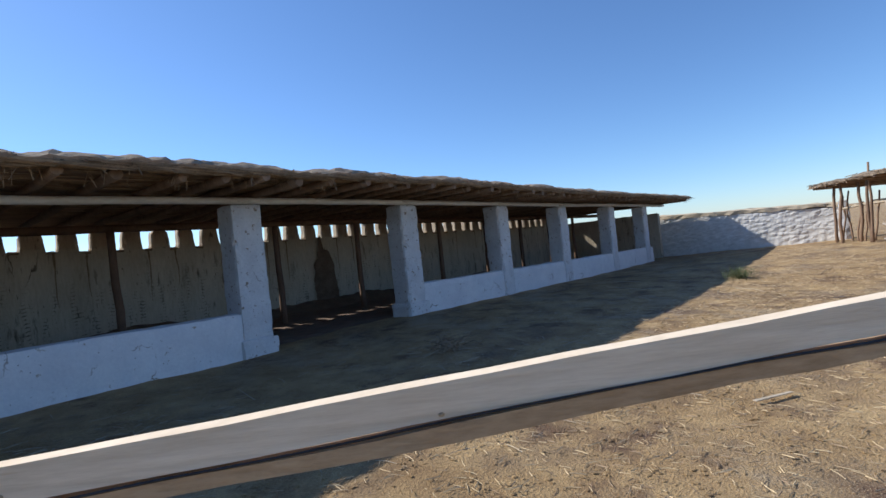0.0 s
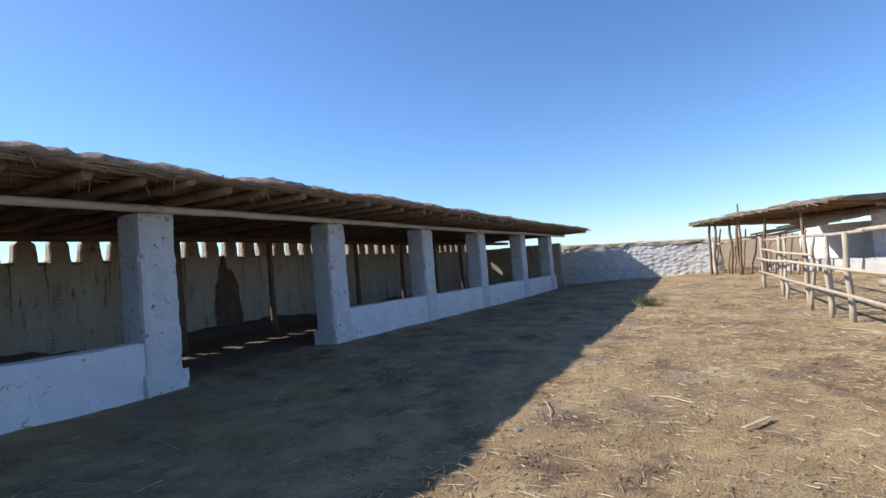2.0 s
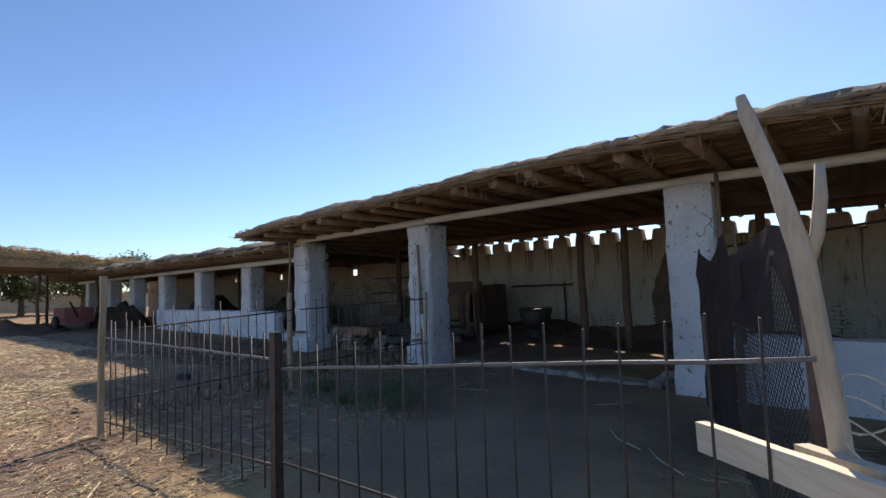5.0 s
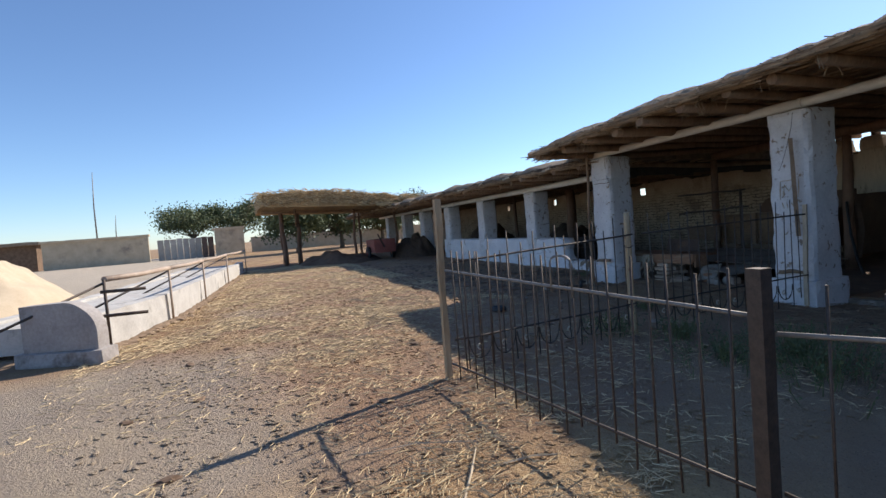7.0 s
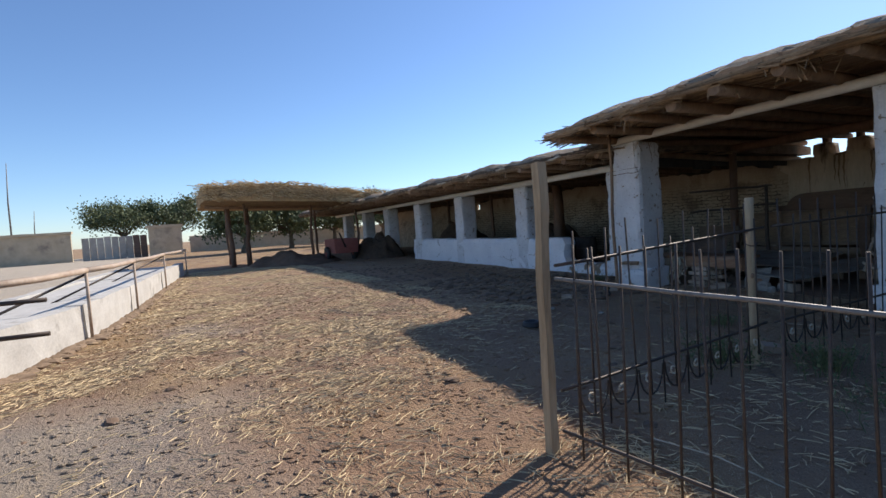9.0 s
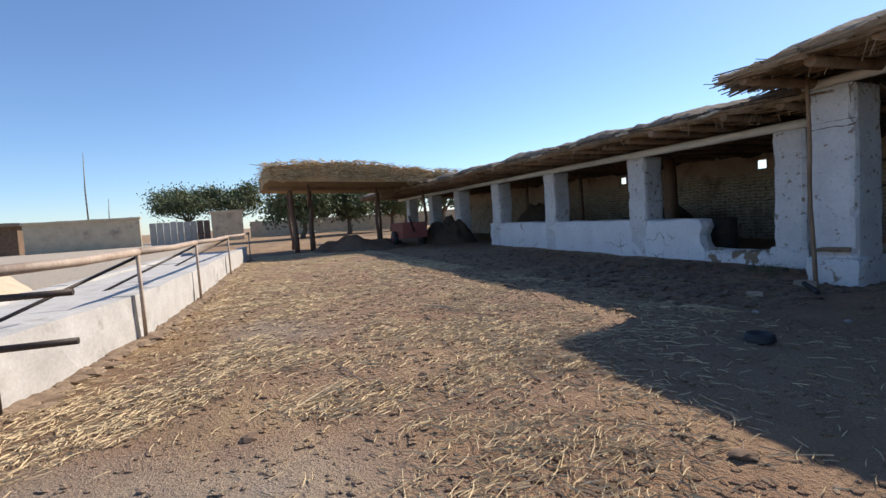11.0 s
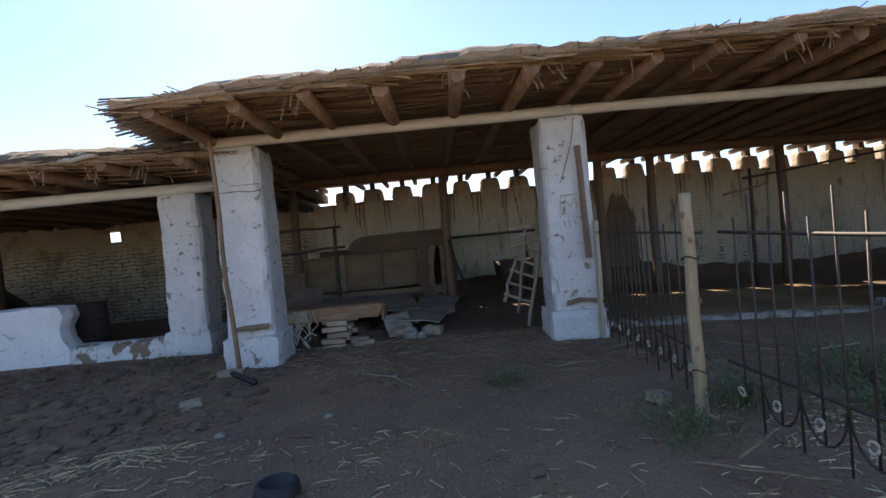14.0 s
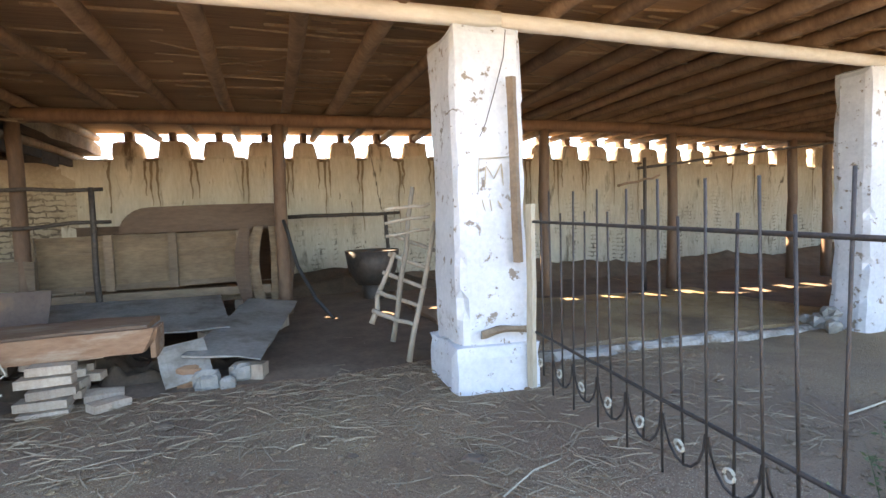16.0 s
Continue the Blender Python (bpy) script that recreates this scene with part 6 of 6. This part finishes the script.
def sag_roof(nm, x0, x1, y0, y1, za, zb, sag, seed, mat=None):
    bm = bmesh.new()
    nx, ny = int((x1 - x0) / 0.13), 16
    lay = []
    for l in (0, 1):
        lay.append([[bm.verts.new((x0 + (x1 - x0) * i / nx + 0.1 * wob(j, seed, l, 1.3), y0 + (y1 - y0) * j / ny + (0.16 * wob(i, seed, 0, 0.3) + 0.12 * wob(i, seed, 4, 0.9)) * (j == 0),
                                   za + (zb - za) * i / nx + sag * math.sin(3 * i / nx + seed) + l * (0.16 + 0.10 * wob(i, j, seed, 0.35) + 0.06 * wob(i, j, seed, 0.9)) * (0.4 if j == 0 else 1) + 0.05 * wob(i * 0.3, j * 0.3, seed) - 0.02 * j)) for j in range(ny + 1)] for i in range(nx + 1)])
    b, t = lay
    for i in range(nx):
        for j in range(ny):
            bm.faces.new((b[i][j + 1], b[i + 1][j + 1], b[i + 1][j], b[i][j]))
            bm.faces.new((t[i][j], t[i + 1][j], t[i + 1][j + 1], t[i][j + 1]))
        bm.faces.new((b[i][0], b[i + 1][0], t[i + 1][0], t[i][0]))
        bm.faces.new((t[i][ny], t[i + 1][ny], b[i + 1][ny], b[i][ny]))
    for j in range(ny):
        bm.faces.new((b[0][j + 1], b[0][j], t[0][j], t[0][j + 1]))
        bm.faces.new((b[nx][j], b[nx][j + 1], t[nx][j + 1], t[nx][j]))
    part(nm, turned(bm, M), mat or THATCH, corner)
    r = random.Random(int(seed * 10) + 3)
    sb = bmesh.new()
    for k in range(int((x1 - x0) * 16)):
        x = r.uniform(x0 - 0.1, x1 - 0.3)
        f = (x - x0) / (x1 - x0)
        z = za + (zb - za) * f + sag * math.sin(3 * f + seed) + r.uniform(-0.02, 0.14)
        y = y0 + r.uniform(-0.14, 0.2)
        tube(sb, [(x, y, z), (x + r.uniform(0.1, 0.7), y + r.uniform(-0.15, 0.1), z + r.uniform(-0.10, 0.06))], r.uniform(0.006, 0.016), 4, 0, 0, False)
    st_ = part("stick_fringe", turned(sb, M), FRINGE, corner)
    st_["kind"] = "stuff"
    for k in range(int((x1 - x0) / 0.55)):
        x = x0 + 0.2 + k * 0.55
        z = za + (zb - za) * (x - x0) / (x1 - x0)
        part("rafter", turned(log_bm((x, y0 + 0.05 + 0.1 * wob(k, seed), z - 0.04 + sag * math.sin(3 * (x - x0) / (x1 - x0) + seed)), (x + 0.1, min(y1, y0 + 4), z - 0.12), 0.045, 0.04, 0.02, k), M), LOG, corner)


sag_roof("roof_reeds", -2.5, 4.3, -2.7, 4.6, 2.10, 2.36, 0.05, 0.2)
sag_roof("roof_reeds", 4.0, FL + 6, -0.9, 4.6, 2.08, 2.75, 0.03, 1.4, PALETHATCH)
for k, (x, y) in enumerate(((-1.9, -2.2), (-1.4, -2.4), (-0.9, -2.1), (-0.3, -2.3), (0.9, -2.2), (2.4, -2.2))):
    part("prop_post", turned(log_bm((x, y, -0.3), (x + 0.1, y, 2.2 + 0.2 * wob(k, 2)), 0.06, 0.045, 0.04, k + 5), M), LOG, corner)
for k in range(12):
    u = 0.35 * k
    part("prop_post", turned(log_bm((-2.0 + u, -1.9 + 0.7 * wob(k, 5), -0.3), (-1.8 + u + 0.5 * wob(k, 6.6), -1.7, 1.55 + 0.7 * wob(k, 7.7)), 0.035, 0.028, 0.05, k + 35), M), LOG, corner)
for k in range(10):
    part("cross_pole", turned(log_bm((-1.6 + 0.3 * k, -2.3 + 0.35 * k, 1.2 + 0.10 * k), (1.7 + 0.28 * k, -1.2 + 0.2 * k, 1.55 + 0.06 * k), 0.035, 0.03, 0.04, k + 15), M), PALE, corner)
part("roof_pole", turned(log_bm((-0.2, -2.3, -0.2), (-0.1, -2.3, 2.75), 0.05, 0.035, 0.02, 71), M), LOG, corner, "post standing up through the roof")
mang = thing("feed_trough", "long whitewashed feed trough in front of the corner shed", "trough")
part("body", cbox(-0.8, -0.55, -0.25, 7.0, -0.05, 0.40, 0.25, 0.02, 5), CONC, mang)
part("end", cbox(6.9, -0.65, -0.25, 7.2, 0.0, 0.52, 0.15, 0.02, 6), CONC, mang)
tub = thing("old_tub", "rust-brown metal tub in the far pen", "tub", at=(12.0, -15.0, -0.2))
part("body", box((-1.05, -0.45, 0.22), (1.05, 0.45, 0.95), 0.15, 0.03, 4, 0.06), OLDWOOD, tub)
for x in (-0.7, 0.7):
    part("leg", box((x - 0.05, -0.3, -0.1), (x + 0.05, 0.3, 0.26), 0.2, 0.005, x), OLDWOOD, tub)
hay = thing("mesh_roof", "grey wire-mesh frame behind the corner shed roof", "frame")
for k in range(9):
    x = 5.6 + k * 1.1
    part("bar", turned(tube(bmesh.new(), [(x, 1.8, 2.35), (x, 4.3, 3.05)], 0.02, 5), M), TUBE, hay)
for k in range(6):
    part("bar", turned(tube(bmesh.new(), [(5.2, 1.9 + 0.48 * k, 2.38 + 0.135 * k), (15, 1.9 + 0.48 * k, 2.38 + 0.135 * k)], 0.02, 5), M), TUBE, hay)
tree(27.5, -17.4, 3.35, 1.15, 31, 1500, "green tree top behind the corner shed", 0.35)

# ---- plants ----
def tuft(x, y, h, n, mat, seed, name, label, cat, spread=0.35):
    r = random.Random(seed)
    vs, fs = [], []
    for _ in range(n):
        a, q = r.uniform(0, 6.28), abs(r.gauss(0, 0.5)) * spread
        p = Vector((x + math.cos(a) * q, y + math.sin(a) * q, gz(x, y) - 0.02))
        hh = h * r.uniform(0.4, 1.0)
        t = p + Vector((math.cos(a) * hh * r.uniform(0.1, 0.7), math.sin(a) * hh * r.uniform(0.1, 0.7), hh))
        m = p.lerp(t, 0.55) + Vector((r.uniform(-0.03, 0.03), r.uniform(-0.03, 0.03), 0.06 * h))
        w = Vector((-math.sin(a), math.cos(a), 0)) * 0.003
        k = len(vs)
        vs.extend((p - w, p + w, m + w, m - w, t))
        fs.extend(((k, k + 1, k + 2, k + 3), (k + 3, k + 2, k + 4)))
        for _ in range(6):
            c = p.lerp(t, r.uniform(0.3, 1.0))
            u = Vector((r.uniform(-1, 1), r.uniform(-1, 1), r.uniform(-0.3, 1))).normalized() * r.uniform(0.008, 0.02)
            v = u.cross(Vector((r.uniform(-1, 1), 0.3, r.uniform(-1, 1)))).normalized() * 0.006
            k = len(vs)
            vs.extend((c, c + u + v, c + 2 * u, c + u - v))
            fs.append((k, k + 1, k + 2, k + 3))
    return tagged(raw_ob(name, vs, fs, mat), label, cat, kind="stuff")


for k, (x, y, h, n, sp) in enumerate(((-10.88, -2.62, 0.24, 90, 0.28), (-10.4, -2.25, 0.24, 90, 0.3), (-9.5, -2.0, 0.28, 150, 0.55), (-9.15, -2.3, 0.28, 150, 0.5), (-9.75, -2.5, 0.2, 140, 0.5), (-11.64, -1.49, 0.13, 40, 0.25), (10.25, -4.9, 0.36, 260, 0.4), (-14.9, 0.1, 0.14, 40, 0.5))):
    tuft(x, y, h, n, WEED, 50 + k, "weed", "low grey-green weed growing in the trampled soil", "weed", sp)
for k, (a, b) in enumerate((((-11.06, -3.0, 0.275), (-10.66, -3.28, 0.29)), ((-10.87, -3.01, 0.28), (-10.52, -2.82, 0.33)), ((-11.2, -3.42, 0.28), (-10.9, -3.30, 0.30)))):
    tagged(mesh_ob("dry_stalk", log_bm(a, b, 0.007, 0.004, 0.006, 55 + k, 6), FRINGE, True), "dry stalk lying by the fence", "stalk", "dry stalks")
rt = random.Random(77)
bm = bmesh.new()
for _ in range(34):
    p = Vector((1.5 + rt.gauss(0, 0.16), -2.82 + rt.gauss(0, 0.12), gz(1.5, -2.8) + 0.02))
    a = rt.uniform(0, 6.28)
    L = rt.uniform(0.12, 0.42)
    q = p + Vector((math.cos(a) * L, math.sin(a) * L, rt.uniform(0.0, 0.22)))
    m_ = p.lerp(q, 0.5) + Vector((rt.uniform(-0.05, 0.05), rt.uniform(-0.05, 0.05), rt.uniform(0.02, 0.09)))
    tube(bm, [p, m_, q], [0.007, 0.006, 0.003], 4, 0, 0, False)
tagged(mesh_ob("dry_brush", bm, FRINGE), "dry tangle of pale twigs on the ground", "brush", kind="stuff")


# ---- litter on the ground ----
def litter(name, mat, count, area, length, width, seed, dens=None, label="", lift=0.0):
    r = random.Random(seed)
    vs, fs = [], []
    made = 0
    while made < count:
        x, y = r.uniform(area[0], area[1]), r.uniform(area[2], area[3])
        if dens and r.random() > dens(x, y):
            made += 0.25
            continue
        made += 1
        v = Vector((x, y, 0))
        z = gz(x, y) + 0.028 * noise.noise(v * 0.9) + 0.016 * noise.noise(v * 2.7) + 0.012 * noise.noise(v * 6.1) + r.uniform(0.004, 0.022) + lift
        L, w = r.uniform(*length), r.uniform(*width)
        a = r.uniform(0, math.pi)
        d = Vector((math.cos(a), math.sin(a), r.uniform(-0.12, 0.12))) * L / 2
        s = Vector((-math.sin(a), math.cos(a), r.uniform(-0.3, 0.3))) * w
        bend = Vector((r.uniform(-1, 1), r.uniform(-1, 1), r.uniform(0, 0.5))) * L * 0.08
        p = Vector((x, y, z))
        k = len(vs)
        up = Vector((0, 0, w * 1.2))
        vs.extend((p - d - s, p - d + s, p + bend + s, p + bend - s, p + d + s * 0.6, p + d - s * 0.6, p - d + up, p + bend + up, p + d + up))
        fs.extend(((k, k + 3, k + 7, k + 6), (k + 1, k + 6, k + 7, k + 2), (k + 3, k + 5, k + 8, k + 7), (k + 2, k + 7, k + 8, k + 4)))
    ob = raw_ob(name, vs, fs, mat)
    return tagged(ob, label, "litter", kind="stuff")


def west_dens(x, y):
    drift = 1.3 * noise.noise(Vector((x * 0.7, y * 0.7, 12)))
    worn = 0.14 if (-13.0 + drift < x and y < -5.7 + 0.6 * drift) else 0.2 if (x > -13.5 and y > -4.1) else 1.25 if (x < -12.4 and y < -3.2) else 0.8
    return worn * min(1.0, max(0.10, 0.30 + 1.2 * noise.noise(Vector((x * 0.55, y * 0.55, 3))) + 0.9 * noise.noise(Vector((x * 1.7, y * 1.7, 8))) + 0.5 * noise.noise(Vector((x * 5, y * 5, 1)))))


litter("straw_litter", STRAW, 86000, (-28, -8.6, -7.6, -2.2), (0.02, 0.11), (0.0013, 0.003), 1, west_dens, "scattered pale straw on the yard")
litter("straw_litter", STRAW, 3600, (-19, -9.0, -6.6, -3.0), (0.05, 0.22), (0.0014, 0.0032), 21, west_dens, "golden straw lying in drifts on the yard")
litter("straw_litter", FRINGE, 5200, (-16, -10.6, -4.5, 1.6), (0.02, 0.11), (0.0012, 0.0028), 2, west_dens, "scattered pale straw at the shed front")
litter("straw_litter", FRINGE, 9000, (-6.5, 20, -9.5, -0.4), (0.02, 0.10), (0.0015, 0.0035), 3, None, "chopped dull straw trodden into the yard")
litter("straw_litter", STRAW, 16000, (-6.5, 20, -13.5, -4.4), (0.02, 0.12), (0.0014, 0.0032), 4, None, "scattered pale straw on the yard")
litter("straw_litter", PALE, 1500, (-6.3, 8, -5.4, -0.5), (0.04, 0.26), (0.0015, 0.0035), 15, lambda x, y: 0.25 + 0.9 * noise.noise(Vector((x * 0.8, y * 0.8, 5))), "pale stalks scattered in the shade of the shed")
litter("straw_litter", PALE, 90, (-26, 18, -9.0, -0.6), (0.3, 0.8), (0.003, 0.007), 5, None, "long pale stalks lying about")


def lumps(count, area, size, seed, mat, label, name="dung_litter", sub=1, along=()):
    r = random.Random(seed)
    base = bmesh.new()
    bmesh.ops.create_icosphere(base, subdivisions=sub, radius=1)
    bv = [v.co.copy() for v in base.verts]
    bf = [[v.index for v in f.verts] for f in base.faces]
    base.free()
    vs, fs = [], []
    for _ in range(count):
        x, y = r.uniform(area[0], area[1]), r.uniform(area[2], area[3])
        if along:
            a_, b_ = r.choice(list(zip(along, along[1:])))
            x, y = a_.lerp(b_, r.random())[:2]
            y += abs(r.gauss(0, 0.07)) + 0.01
        s = r.uniform(*size)
        v0 = Vector((x, y, 0))
        z = gz(x, y) + 0.028 * noise.noise(v0 * 0.9) + 0.016 * noise.noise(v0 * 2.7) + 0.012 * noise.noise(v0 * 6.1)
        k = len(vs)
        a = r.uniform(0, 6.28)
        ca, sa, el = math.cos(a), math.sin(a), r.uniform(1.0, 1.7)
        for c in bv:
            q = 1 + 0.45 * noise.noise(c * 1.7 + Vector((x * 3, y * 3, 0)))
            u, w = c.x * s * el * q, c.y * s * q
            vs.append((x + ca * u - sa * w, y + sa * u + ca * w, z + c.z * s * 0.45 * q + s * 0.12))
        fs.extend([[i + k for i in f] for f in bf])
    return tagged(raw_ob(name, vs, fs, mat, False), label, "dung", kind="stuff")


litter("straw_litter", FRINGE, 1600, (-13.6, -9.2, -1.4, 0.4), (0.05, 0.22), (0.0012, 0.0028), 11, lambda x, y: 1.0 if (x > -11.2 or y > -0.6) else 0.25, "pale straw tufts round the column foot")
lumps(260, (-17.5, -13.4, -2.2, 0.35), (0.025, 0.085), 19, DARKMUD, "broken slabs of trodden mud before the low wall")
lumps(3000, (-22, -10.8, -6.6, 0.2), (0.005, 0.014), 23, BAREMUD, "dark crumbs of trodden dung")
lumps(700, (0, 1, 0, 1), (0.02, 0.085), 29, BAREMUD, "earth and clods banked against the trough", "earth_bank", 1, T)
lumps(900, (-22, -13.6, -2.9, 0.6), (0.006, 0.045), 16, DARKMUD, "dark loose clods before the lower shed")
lumps(200, (-27, -8.8, -7.0, 0.0), (0.015, 0.045), 6, DARKMUD, "dry dark dung scattered on the yard", sub=2)
lumps(24000, (-5.0, 12, -10.5, -1.0), (0.004, 0.017), 7, GROUND, "crumbled soil and dung clods")
lumps(14000, (-20, -8.6, -7.0, 0.5), (0.006, 0.022), 8, GROUND, "crumbled soil and dung clods")

pipe = thing("water_pipe", "short rusty standpipe wrapped in a white rag", "pipe", at=(0.78, -8.84, -0.2))
part("pipe", tube(bmesh.new(), [(0, 0, -0.05), (0.02, -0.03, 0.12), (0.06, -0.10, 0.32)], 0.022, 8), RUST, pipe)
bm = bmesh.new()
bmesh.ops.create_icosphere(bm, subdivisions=2, radius=0.055)
for v in bm.verts:
    v.co *= 1 + 0.7 * wob(v.co.x, v.co.y, v.co.z, 22)
    v.co += Vector((0.02, -0.03, 0.12))
part("rag", bm, WHITE, pipe, "knotted white rag")
